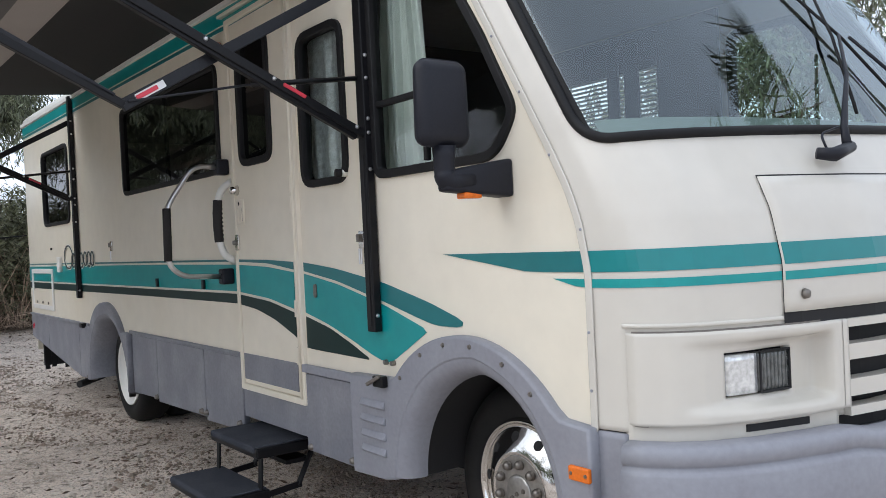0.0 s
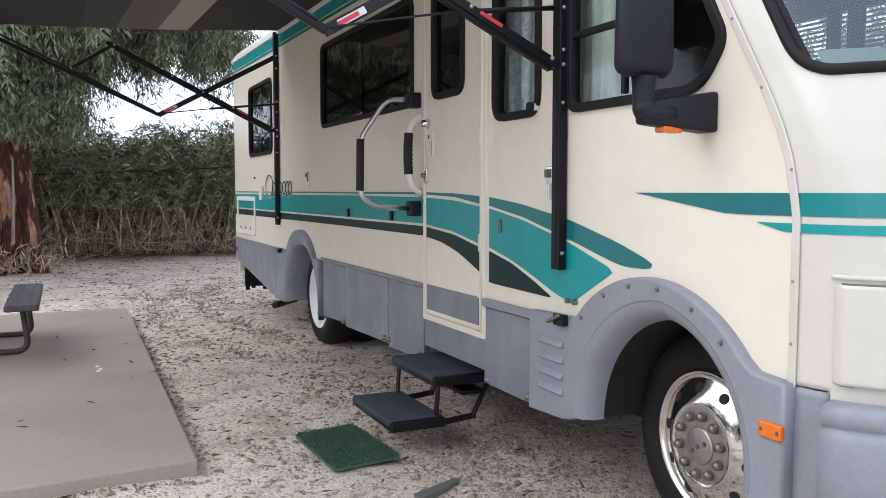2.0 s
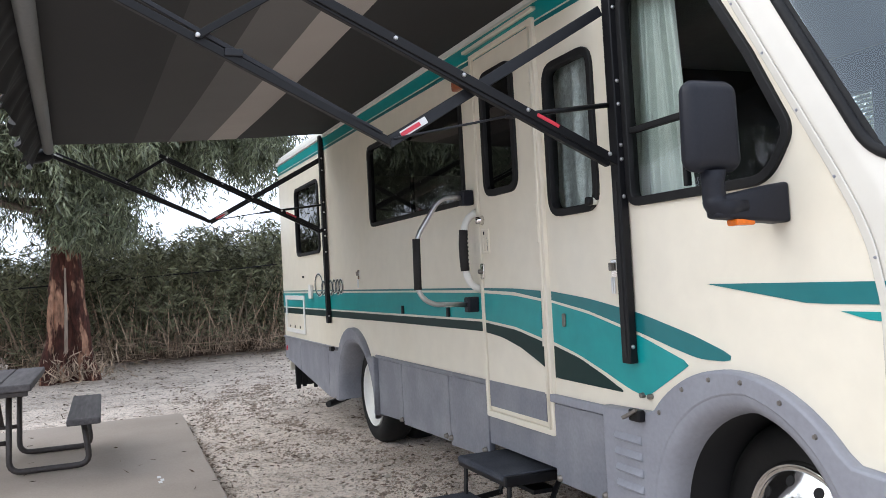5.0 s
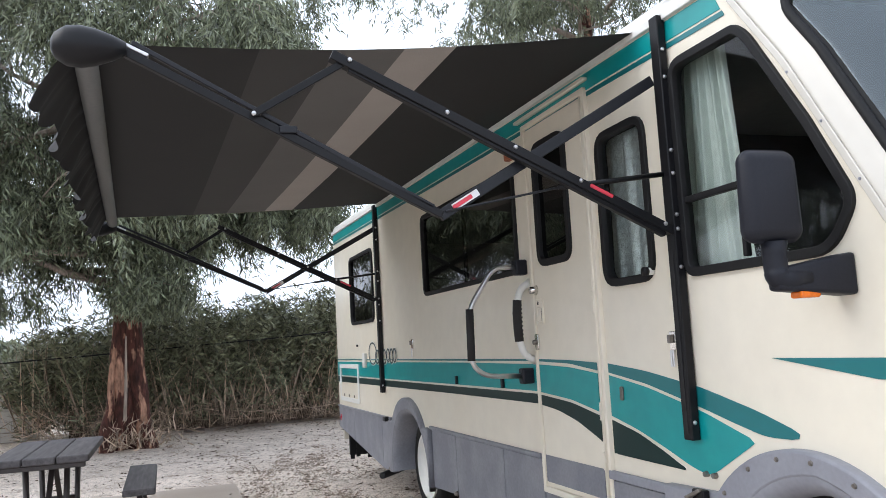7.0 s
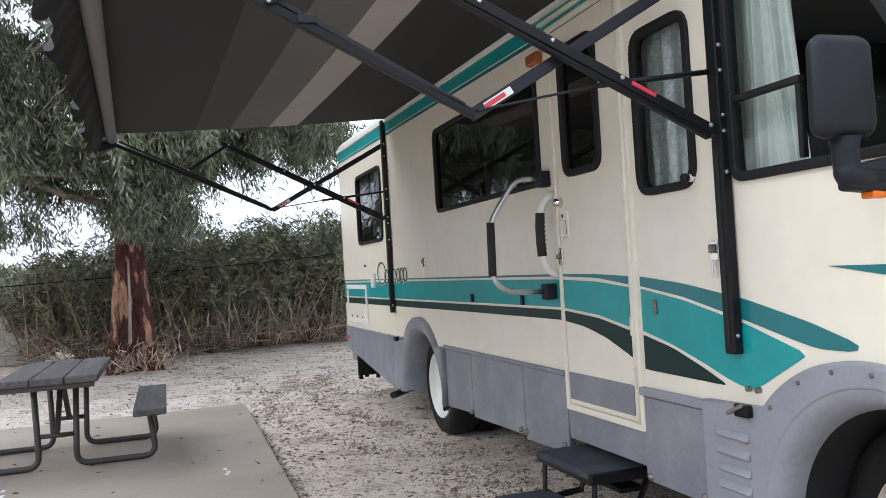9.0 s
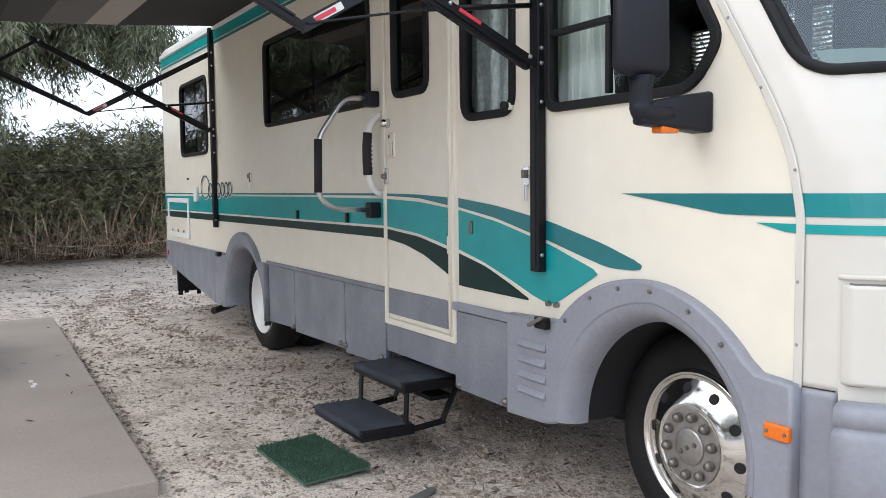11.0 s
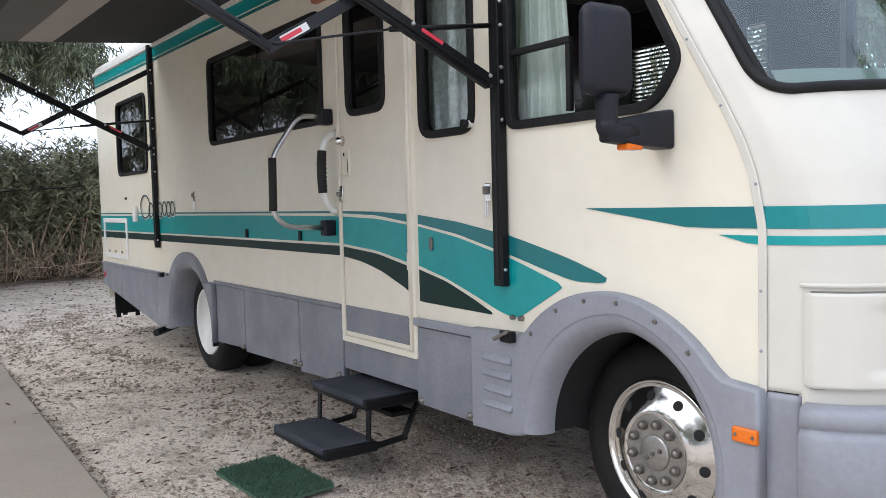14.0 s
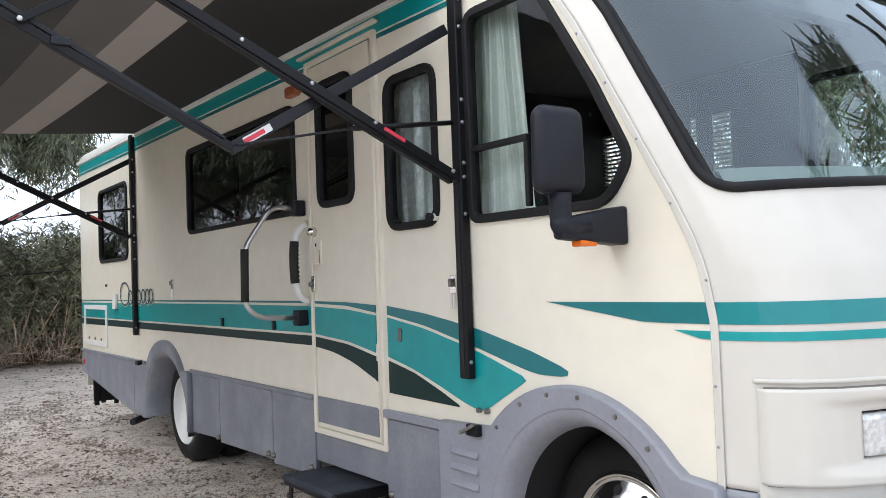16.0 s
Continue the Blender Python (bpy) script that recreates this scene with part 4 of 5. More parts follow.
def draw_latch(x, z0, z1):
    l = part("draw_latch", plate(rect(x - 0.02, x + 0.02, (z0 + z1) / 2, z1, 0.008), (), -0.012, 0.0, 0.002), CHROME, rv, "chrome draw latch")
    part("loop", tube([(x - 0.008, -0.016, (z0 + z1) / 2), (x - 0.008, -0.016, z0 + 0.01), (x + 0.006, -0.016, z0 + 0.01), (x + 0.006, -0.016, (z0 + z1) / 2)], 0.004, 6, closed=True), STEEL, l)
    part("lever", box(x - 0.01, x + 0.01, -0.03, -0.012, z1 - 0.045, z1 - 0.012, 0.003), DULL, l)


draw_latch(0.545, 1.215, 1.36)
draw_latch(-3.09, 1.26, 1.41)
part("reflector", plate(rect(0.11, 0.135, 1.075, 1.135, 0.01), (), -0.012, -0.0035, 0.002), DULL, rv, "small grey oval reflector")
for x in (-2.05, -1.23):
    part("clip", plate(rect(x - 0.011, x + 0.011, 1.085, 1.14), (), -0.02, -0.0035), DGREY, rv, "small dark clip")
part("clip", plate(rect(-4.82, -4.72, 1.17, 1.31, 0.01), (), -0.03, -0.0035, 0.003), WHITE, rv, "white door catch")
part("clip", plate(rect(-5.15, -5.11, 1.378, 1.40), (), -0.01, 0.0), DARK, rv)
# service hatch at the rear
sh = part("service_hatch", plate(rect(-6.05, -5.11, 0.80, 1.20, 0.015), [rect(-6.0, -5.16, 0.845, 1.155, 0.01)], -0.014, -0.002, 0.003), WHITE, rv, "white framed service hatch")
part("hatch_door", plate(rect(-6.0, -5.16, 0.845, 0.985, 0.005), (), -0.010, -0.004), CREAM, sh)
for x in (-5.83, -5.58, -5.33):
    part("screw", spun([(0.001, -0.02), (0.012, -0.018), (0.014, -0.009)], (x, 0, 0.868), "y", 8), DULL, sh)
# dark and white emblem of loops
for k, (x, z, rx, rz) in enumerate([(-4.45, 1.305, 0.15, 0.10), (-4.27, 1.275, 0.065, 0.06), (-4.13, 1.285, 0.055, 0.055), (-4.0, 1.275, 0.06, 0.06), (-3.87, 1.285, 0.05, 0.055), (-3.755, 1.28, 0.05, 0.06), (-3.65, 1.285, 0.05, 0.055)]):
    for g, mat, y in ((0.0, WHITE, -0.008), (0.0, LETTER, -0.0115)):
        w = 0.028 if mat is WHITE else 0.014
        ring = [(x + rx * math.cos(a), z + rz * math.sin(a)) for a in (q * math.tau / 24 for q in range(24))]
        part("emblem_loop", plate(grown(ring, w / 2), [grown(ring, -w / 2)], y, y + 0.003), mat, rv, "looped emblem in black and white")

# skirt fittings
def louvre(z):
    """A wedge that swells downwards from the panel."""
    bm = bmesh.new()
    p = [(0.53, -0.040, z + 0.012), (0.715, -0.040, z + 0.012), (0.71, -0.062, z - 0.016), (0.54, -0.058, z - 0.016), (0.53, -0.040, z - 0.026), (0.715, -0.040, z - 0.026)]
    v = [bm.verts.new(q) for q in p]
    for f in ((0, 1, 2, 3), (3, 2, 5, 4), (0, 3, 4), (1, 5, 2), (0, 4, 5, 1)):
        bm.faces.new([v[i] for i in f])
    bmesh.ops.bevel(bm, geom=bm.edges[:], offset=0.006, segments=2, profile=0.5, affect="EDGES")
    return bm


for x, z in ((-2.18, 0.345), (-1.36, 0.362), (-1.285, 0.362), (-0.80, 0.372), (0.02, 0.385), (0.395, 0.39), (-3.95, 0.30)):
    part("turn_lock", spun([(0.001, -0.028), (0.012, -0.026), (0.016, -0.012), (0.019, -0.006)], (x, 0, z), "y", 12), DULL, rv, "round steel turn lock", True)
for k in range(4):
    z = 0.675 - k * 0.062
    part("louvre", louvre(z), GREYL, rv, "moulded louvre", True)
cl = part("awning_foot_clasp", box(0.675, 0.745, -0.072, -0.042, 0.745, 0.79, 0.006), BLACK, rv, "black spring clasp")
part("claw", bar((0.66, -0.085, 0.755), (0.73, -0.07, 0.79), 0.02, 0.014), DULL, cl)
for x in (0.685, 0.735):
    part("screw", spun([(0.001, -0.02), (0.01, -0.018), (0.011, 0.0)], (x, 0, 0.835), "y", 8), DULL, cl)
part("awning_foot_clasp", box(-4.0, -3.92, -0.055, -0.006, 0.71, 0.75, 0.006), BLACK, rv)
mf = part("mud_flap", box(-5.95, -5.93, 0.04, 0.95, 0.20, 0.52), RUBBER, rv, "black fringed rubber mud flap")
for k in range(14):
    part("fringe", box(-5.93, -5.918, 0.045 + k * 0.064, 0.09 + k * 0.064, 0.16 + 0.02 * (k % 3), 0.48), RUBBER, mf)
part("tail_pipe", tube([(-4.5, 0.25, 0.22), (-4.25, -0.02, 0.20)], 0.03), DARK, rv)
part("rear_marker", spun([(0.001, -0.012), (0.02, -0.010), (0.024, 0.0)], (-6.1, 0, 0.62), "y", 12), RED, rv, "red rear marker")
part("bar_reflector", box(REAR + 0.06, REAR + 0.1, -0.01, 0.0, 0.58, 0.62), RED, rv)

# ---- mirror ----
def mirror():
    head = box(1.378, 1.458, -0.322, -0.126, 1.594, 1.866, 0.038, segments=5)
    for v in head.verts:
        f = (v.co.z - 1.73) / 0.135
        v.co.y = -0.222 + (v.co.y + 0.222) * (1.0 - 0.06 * max(0, f))
        if v.co.x > 1.42:
            v.co.x -= 0.012 * abs(f) ** 2
    m = part("wing_mirror", head, PLASTIC, rv, "large black plastic wing mirror", True)
    part("stem", tube(bent([(1.435, -0.13, 1.492), (1.415, -0.218, 1.487), (1.412, -0.222, 1.54), (1.415, -0.222, 1.60)], 0.05), [0.03] + [0.036] * 6 + [0.034] * 6 + [0.038], 14), PLASTIC, m, "", True)
    bm = bmesh.new()
    a = [(1.385, -0.235, 1.458), (1.44, -0.235, 1.458), (1.44, -0.235, 1.520), (1.385, -0.235, 1.520)]
    b = [(1.40, 0.0, 1.435), (1.487, 0.0, 1.435), (1.487, 0.0, 1.56), (1.40, 0.0, 1.56)]
    va, vb = [bm.verts.new(p) for p in a], [bm.verts.new(p) for p in b]
    bm.faces.new(va[::-1])
    bm.faces.new(vb)
    for i in range(4):
        bm.faces.new((va[i], va[(i + 1) % 4], vb[(i + 1) % 4], vb[i]))
    bmesh.ops.bevel(bm, geom=bm.edges[:], offset=0.012, segments=3, profile=0.5, affect="EDGES")
    part("arm", bm, PLASTIC, m, "", True)
    part("amber_lamp", box(1.405, 1.452, -0.175, -0.105, 1.434, 1.454, 0.006), ORANGE, m, "amber lamp under the arm")


mirror()

# ---- entry steps ----
def steps():
    st = part("entry_steps", box(-0.73, -0.24, -0.02, 0.10, 0.255, 0.275), BLACK, rv, "two folding entry steps with worn dark carpet")
    for x0, x1, y0, y1, z in ((-0.765, -0.19, -0.19, 0.12, 0.375), (-0.765, -0.18, -0.412, -0.135, 0.180)):
        t = part("tread", box(x0, x1, y0, y1, z - 0.055, z - 0.006, 0.008), BLACK, st, "black steel tread")
        part("carpet", box(x0 + 0.004, x1 - 0.022, y0 - 0.006, y1, z - 0.036, z, 0.014, segments=3), CARPET, t, "worn blue-black carpet")
    for x in (-0.74, -0.225):
        part("leg", bar((x, -0.155, 0.335), (x + 0.02, -0.175, 0.15), 0.012, 0.035, (1, 0, 0)), BLACK, st)
        part("leg", bar((x, 0.14, 0.36), (x + 0.02, 0.02, 0.155), 0.012, 0.035, (1, 0, 0)), BLACK, st)
        part("side_rail", bar((x + 0.02, -0.18, 0.14), (x + 0.02, 0.04, 0.16), 0.012, 0.03), BLACK, st)


steps()

# ---- awning ----
aw = thing("awning", -1.7, -0.05, 0.955, "extended awning of black and grey striped fabric on folding arms", "awning")
FX, RX = 0.46, -3.99


def lip(x):
    """The roller's place at x."""
    f = (FX - x) / (FX - RX)
    return -2.115 - 0.155 * f, 2.385 + 0.125 * f


def fabric_at(x, u):
    ly, lz = lip(x)
    f = (FX - x) / (FX - RX)
    z0 = top_z(x) - 0.005
    lz += 0.036
    sag = (0.015 + 0.03 * (1 - f)) * math.sin(math.pi * u) + 0.025 * math.sin(math.pi * u) * math.sin(math.pi * f)
    return Vector((x, -0.012 + (ly + 0.012) * u, z0 + (lz - z0) * u - sag))


def stripe_u(k, x):
    f = (FX - x) / (FX - RX)
    front, back = (0, 0.373, 0.471, 0.595, 0.727, 1.0), (0, 0.342, 0.45, 0.593, 0.716, 1.0)
    return front[k] + (back[k] - front[k]) * f


for k, name in enumerate(("black", "light", "mid", "dark", "black")):
    bm = bmesh.new()
    cols = []
    for x in np.linspace(FX, RX, 28):
        a, b = stripe_u(k, x), stripe_u(k + 1, x)
        top = [bm.verts.new(fabric_at(x, a + (b - a) * j / 6)) for j in range(7)]
        cols.append(top)
    for a, b in zip(cols, cols[1:]):
        for j in range(6):
            bm.faces.new((a[j], a[j + 1], b[j + 1], b[j]))
    word = {"black": "black", "dark": "charcoal", "mid": "mid grey", "light": "pale taupe"}[name]
    part("fabric_stripe", bm, FABRIC[name], aw, word + " woven awning fabric", True)
ends = [(FX + 0.06, *lip(FX + 0.06)), (RX - 0.06, *lip(RX - 0.06))]
part("roller_tube", tube(ends, 0.04, 16), TUBE, aw, "grey roller tube", True)


def valance():
    bm = bmesh.new()
    n, cols = 180, []
    for i in range(n + 1):
        x = FX + (RX - FX) * i / n
        ly, lz = lip(x)
        drop = 0.14 + 0.035 * abs(math.sin(i * math.pi / 9)) ** 0.7
        flap = 0.02 * math.sin(i * 0.21) + 0.015 * math.sin(i * 0.57)
        cols.append([bm.verts.new((x, ly - 0.02 - (0.13 + flap) * u ** 0.8, lz + 0.045 - (drop + 0.04) * u)) for u in (0, 0.25, 0.5, 0.75, 1)])
    for a, b in zip(cols, cols[1:]):
        for j in range(4):
            bm.faces.new((a[j], a[j + 1], b[j + 1], b[j]))
    part("valance", bm, FABRIC["black"], aw, "black scalloped valance", True)


valance()


def rivet(x, y, z, parent):
    part("rivet", spun([(0.001, 0.008), (0.007, 0.006), (0.009, 0.0)], (x, y, z), "x", 8), STEEL, parent)


def awning_arm(x, pts, w):
    """pts: y, z of foot, crossing, elbow, link end, lip, knuckle, strut head, gas head, gas middle."""
    foot, cross, elbow, link, tip, kn, strut, gas, gmid = [(q[0], q[1]) for q in pts]
    post = part("post", box(x - 0.028, x + 0.028, -0.042, -0.006, 0.955, top_z(x) - 0.01, 0.004), BLACK, aw, "black channel fixed to the wall")
    part("post_slot", box(x - 0.008, x + 0.008, -0.0445, -0.041, 0.98, 1.66), DARK, post)
    for z in (1.02, 1.6, 1.745, 1.80, 1.96, 2.05, 2.34, 2.45):
        rivet(x + 0.027, -0.026, z, post)
    arm = part("main_arm", bar((x, foot[0] - 0.02, foot[1]), (x, elbow[0], elbow[1]), 0.045, 0.034), BLACK, aw, "black main awning arm")
    part("arm_rail", bar((x, foot[0] - 0.05, foot[1] - 0.012), (x, elbow[0] + 0.06, elbow[1] - 0.046), 0.028, 0.022), BLACK, arm)
    d = (Vector(elbow) - Vector(foot)).normalized()
    p = Vector(foot) + d * 0.30
    q = Vector(foot) + d * 0.40
    part("red_reflector", bar((x + 0.024, p.x, p.y), (x + 0.024, q.x, q.y), 0.003, 0.014), REDMARK, arm)
    for f in (0.03, 0.22, 0.36, 0.5):
        o = Vector(foot) + d * f * 2
        rivet(x + 0.0225, o.x, o.y, arm)
    st = part("strut", bar((x - 0.045, strut[0], strut[1]), (x - 0.045, kn[0], kn[1]), 0.022, 0.042), DGREY, aw, "dark grey folding strut")
    d = (Vector(kn) - Vector(strut)).normalized()
    p, q = Vector(kn) - d * 0.17, Vector(kn) - d * 0.055
    part("sticker", bar((x - 0.0325, p.x, p.y), (x - 0.0325, q.x, q.y), 0.002, 0.026), WLABEL, st, "red and white warning sticker")
    p2 = Vector(kn) - d * 0.14
    part("sticker_red", bar((x - 0.031, p2.x, p2.y), (x - 0.031, q.x, q.y), 0.002, 0.015), REDMARK, st)
    r = part("rafter", bar((x - 0.02, kn[0], kn[1]), (x - 0.02, tip[0], tip[1]), 0.028, 0.028), BLACK, aw, "black outer rafter")
    part("rafter_rail", bar((x - 0.016, kn[0] - 0.03, kn[1] + 0.028), (x - 0.016, tip[0] + 0.04, tip[1] + 0.022), 0.02, 0.016), DGREY, r)
    part("rafter_clip", box(x - 0.03, x + 0.004, (kn[0] + tip[0]) / 2 - 0.03, (kn[0] + tip[0]) / 2 + 0.03, (kn[1] + tip[1]) / 2 + 0.005, (kn[1] + tip[1]) / 2 + 0.03, 0.004), DGREY, r)
    part("link", bar((x + 0.005, elbow[0] + 0.05, elbow[1] - 0.02), (x + 0.005, link[0], link[1]), 0.016, 0.026), BLACK, aw, "short black link")
    rivet(x + 0.014, link[0], link[1], r)
    rivet(x + 0.026, elbow[0] + 0.06, elbow[1] - 0.02, arm)
    g = part("gas_strut", tube([(x - 0.02, gas[0] - 0.02, gas[1]), (x - 0.02, gmid[0], gmid[1])], 0.010), BLACK, aw, "thin gas strut", True)
    part("rod", tube([(x - 0.02, gmid[0], gmid[1]), (x - 0.03, kn[0] + 0.02, kn[1] + 0.015)], 0.0045, 8), DGREY, g)
    cap = spun([(0.02, 0.085), (0.04, 0.045), (0.058, -0.005), (0.066, -0.05), (0.062, -0.09), (0.042, -0.122), (0.02, -0.134), (0.001, -0.137)], (0, 0, 0), "y", 20)
    t = part("end_cap", cap, BLACK, aw, "rounded black plastic end cap", True)
    t.data.transform(Matrix.Translation((x + w, tip[0] - 0.06, tip[1] - 0.005)))
    part("tip_clip", bar((x - 0.02, tip[0] + 0.005, tip[1] + 0.02), (x - 0.02, tip[0] + 0.09, tip[1] - 0.02), 0.03, 0.012), STEEL, t)


awning_arm(0.64, [(-0.02, 1.74), (-0.62, 2.03), (-1.325, 2.36), (-1.59, 2.145), (-2.003, 2.35), (-0.95, 1.81), (-0.04, 2.345), (-0.02, 1.965), (-0.49, 1.91)], 0.0)
awning_arm(-4.07, [(-0.01, 1.79), (-0.59, 2.12), (-1.42, 2.475), (-1.69, 2.25), (-2.26, 2.475), (-1.02, 1.90), (-0.02, 2.45), (-0.02, 2.03), (-0.59, 1.97)], 0.0)

# ---- on the ground ----
def turf_mat():
    t = thing("door_mat", -0.4, -0.55, 0, "worn green artificial turf mat on gravel", "mat")
    corners = [(-0.715, -0.735), (-0.131, -0.708), (-0.185, -0.372), (-0.765, -0.412)]
    part("backing", plate_flat(corners, 0.0, 0.014), TURF, t)
    r = np.random.default_rng(4)
    n = 14000
    u, v = r.uniform(0, 1, n), r.uniform(0, 1, n)
    c = [np.array(q) for q in corners]
    p = (1 - u)[:, None] * ((1 - v)[:, None] * c[0] + v[:, None] * c[3]) + u[:, None] * ((1 - v)[:, None] * c[1] + v[:, None] * c[2])
    blades = leaves("turf", np.column_stack([p, np.full(n, 0.012)]), np.column_stack([r.normal(0, 0.5, n), r.normal(0, 0.5, n), np.ones(n)]), 0.018, 0.0026, TURF, t, r)
    tagged(blades, kind="stuff")


def plate_flat(corners, z0, z1):
    bm = bmesh.new()
    a = [bm.verts.new((x, y, z0)) for x, y in corners]
    b = [bm.verts.new((x, y, z1)) for x, y in corners]
    bm.faces.new(a[::-1])
    bm.faces.new(b)
    n = len(corners)
    for i in range(n):
        bm.faces.new((a[i], a[(i + 1) % n], b[(i + 1) % n], b[i]))
    return bm


turf_mat()
for k, (x, y) in enumerate(((-2.72, -1.60), (-2.62, -1.585), (-2.56, -1.60), (-2.9, -2.97), (-2.75, -2.95))):
    mk = part("paint_mark", box(x - 0.035, x + 0.035, y - 0.012, y + 0.012, 0.0605, 0.0615), WLABEL)
    tagged(mk, "small white paint mark on the concrete pad", "paint mark", group="paint marks on the pad")
wd = part("plastic_scrap", plate_flat([(0.30, -0.50), (0.36, -0.485), (0.30, -0.36), (0.22, -0.25), (0.19, -0.26), (0.235, -0.36)], 0.0, 0.012), TUBE)
tagged(wd, "flat grey scrap of plastic lying on gravel", "scrap")


# ---- picnic table ----
def picnic_table():
    cx, cy = -3.74, -2.70
    tb = thing("picnic_table", cx, cy, 0.06, "weathered dark picnic table with attached benches on concrete", "table")
    for k in range(3):
        y = cy + (k - 1) * 0.212
        b = box(cx - 0.74, cx + 0.74, y - 0.103, y + 0.103, 0.695, 0.745, 0.01)
        part("plank", b, WOODGREY, tb, "dark weathered plank")
    part("apron", box(cx + 0.66, cx + 0.71, cy - 0.29, cy + 0.29, 0.66, 0.694, 0.005), IRON, tb)
    part("apron", box(cx - 0.71, cx - 0.66, cy - 0.29, cy + 0.29, 0.66, 0.694, 0.005), IRON, tb)
    for sy in (-1, 1):
        part("bench_plank", box(cx - 0.72, cx + 0.76, cy + sy * 0.635 - 0.11, cy + sy * 0.635 + 0.11, 0.43, 0.475, 0.01), WOODGREY, tb, "dark weathered bench plank")
        for x in (cx + 0.33, cx - 0.5):
            path = [(x, cy + sy * 0.62, 0.43), (x, cy + sy * 0.66, 0.085), (x, cy + sy * 0.12, 0.085), (x, cy + sy * 0.14, 0.695)]
            part("leg", tube(bent(path, 0.09), 0.022, 10), IRON, tb, "bent brown steel tube leg", True)
    for x in (cx + 0.33, cx - 0.5):
        part("cross_tube", tube([(x, cy - 0.13, 0.30), (x, cy + 0.13, 0.30)], 0.017, 8), IRON, tb, "", True)
        sgn = -1 if x > cx else 1
        part("brace", bar((x, cy, 0.30), (x + sgn * 0.42, cy, 0.69), 0.04, 0.008), IRON, tb)


picnic_table()

# ---- hedge ----
rng = np.random.default_rng(11)


def hedge_x(y):
    return np.interp(y, [-9, -4.6, -2.8, 1.5, 6], [-14.2, -13.5, -13.1, -13.3, -13.7])


def hedge_top(y):
    return np.interp(y, [-9, -5, -3.6, -2.4, -0.8, 1.0, 6], [1.5, 1.65, 1.8, 1.95, 2.0, 2.2, 2.4]) + 0.22 * np.sin(y * 4.1) * np.sin(y * 1.7 + 1)


def build_hedge():
    n = 4200
    y = rng.uniform(-4.5, 5.5, n)
    keep = (rng.uniform(0, 1, n) < np.interp(y, [-4.5, -3.6, -2.6, -1.8], [0.42, 0.55, 0.7, 0.88]))
    y = y[keep]
    n = len(y)
    d = rng.uniform(0, 1.9, n)
    x = hedge_x(y) - d + rng.normal(0, 0.15, n)
    h = hedge_top(y) * rng.uniform(0.55, 1.12, n)
    base = np.stack([x, y, np.full(n, -0.02)], 1)
    lean = np.stack([rng.normal(0.1, 0.22, n), rng.normal(0, 0.32, n), np.ones(n)], 1)
    stalk = leaves("hedge_stems", base, lean, 1.6, 0.013, STALK, None, rng)
    tagged(stalk, "tangle of dry brown hedge stems", "hedge", kind="stuff")
    # fallen and slanting dry sticks along the foot
    m = 1100
    y2 = rng.uniform(-4.5, 5, m)
    b2 = np.stack([hedge_x(y2) + rng.normal(0.15, 0.25, m), y2, rng.uniform(0.0, 0.5, m)], 1)
    w2 = np.stack([rng.normal(0.3, 0.5, m), rng.normal(0, 1.0, m), rng.normal(0.25, 0.5, m)], 1)
    sticks = leaves("hedge_sticks", b2, w2, 0.55, 0.007, STALK, None, rng)
    tagged(sticks, "slanting dead sticks at the foot of the hedge", "hedge", kind="stuff")
    # whorls of narrow leaves up each stem
    cs, ws = [], []
    for i in range(n):
        k = rng.integers(4, 9)
        f = np.clip(rng.beta(2.8, 1.2, k), 0.15, 1.0)
        f[0] = 1.0
        for u in f:
            q = 9
            c = base[i] + lean[i] * h[i] * u
            a = rng.uniform(0, math.tau, q)
            cs.append(np.repeat(c[None], q, 0) + rng.normal(0, 0.045, (q, 3)))
            ws.append(np.stack([np.cos(a), np.sin(a), rng.normal(0.55, 0.5, q)], 1))
    lv = leaves("hedge_leaves", np.concatenate(cs), np.concatenate(ws), 0.155, 0.0135, CANE, None, rng)
    tagged(lv, "dense hedge of narrow dark green leaves", "hedge", kind="stuff")
    # filler sheet in brown, its colour standing for the hedge's shaded heart
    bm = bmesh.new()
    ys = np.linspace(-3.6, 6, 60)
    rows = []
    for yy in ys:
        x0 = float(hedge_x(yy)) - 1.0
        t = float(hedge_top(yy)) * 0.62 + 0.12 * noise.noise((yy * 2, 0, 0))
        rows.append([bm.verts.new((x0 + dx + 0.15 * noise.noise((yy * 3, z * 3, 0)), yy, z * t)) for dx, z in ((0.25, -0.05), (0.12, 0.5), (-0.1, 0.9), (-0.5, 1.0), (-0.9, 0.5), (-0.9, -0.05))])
    for a, b in zip(rows, rows[1:]):
        for j in range(5):
            bm.faces.new((a[j], a[j + 1], b[j + 1], b[j]))
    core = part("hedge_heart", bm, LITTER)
    tagged(core, "brown filler sheet standing for the hedge's shaded inside", "hedge", kind="stuff")


build_hedge()


# ---- trees ----
def sprays(points, r, per, drop, spread, q=40):
    """Hanging sprays of leaves about the given twig ends."""
    cs, ws = [], []
    for p, amount in points:
        for s in range(max(1, int(per * amount * r.uniform(0.5, 1.5)))):
            o = np.array(p) + r.normal(0, spread, 3)
            dr = drop * r.uniform(0.4, 1.4)
            lean = r.normal(0, 0.25, 2)
            u = r.uniform(0, 1, q)
            cs.append(o + np.stack([lean[0] * u * dr + r.normal(0, 0.055, q), lean[1] * u * dr + r.normal(0, 0.055, q), -u * dr], 1))
            ws.append(np.stack([r.normal(lean[0], 0.45, q), r.normal(lean[1], 0.45, q), -np.abs(r.normal(0.8, 0.4, q))], 1))
    return np.concatenate(cs), np.concatenate(ws)


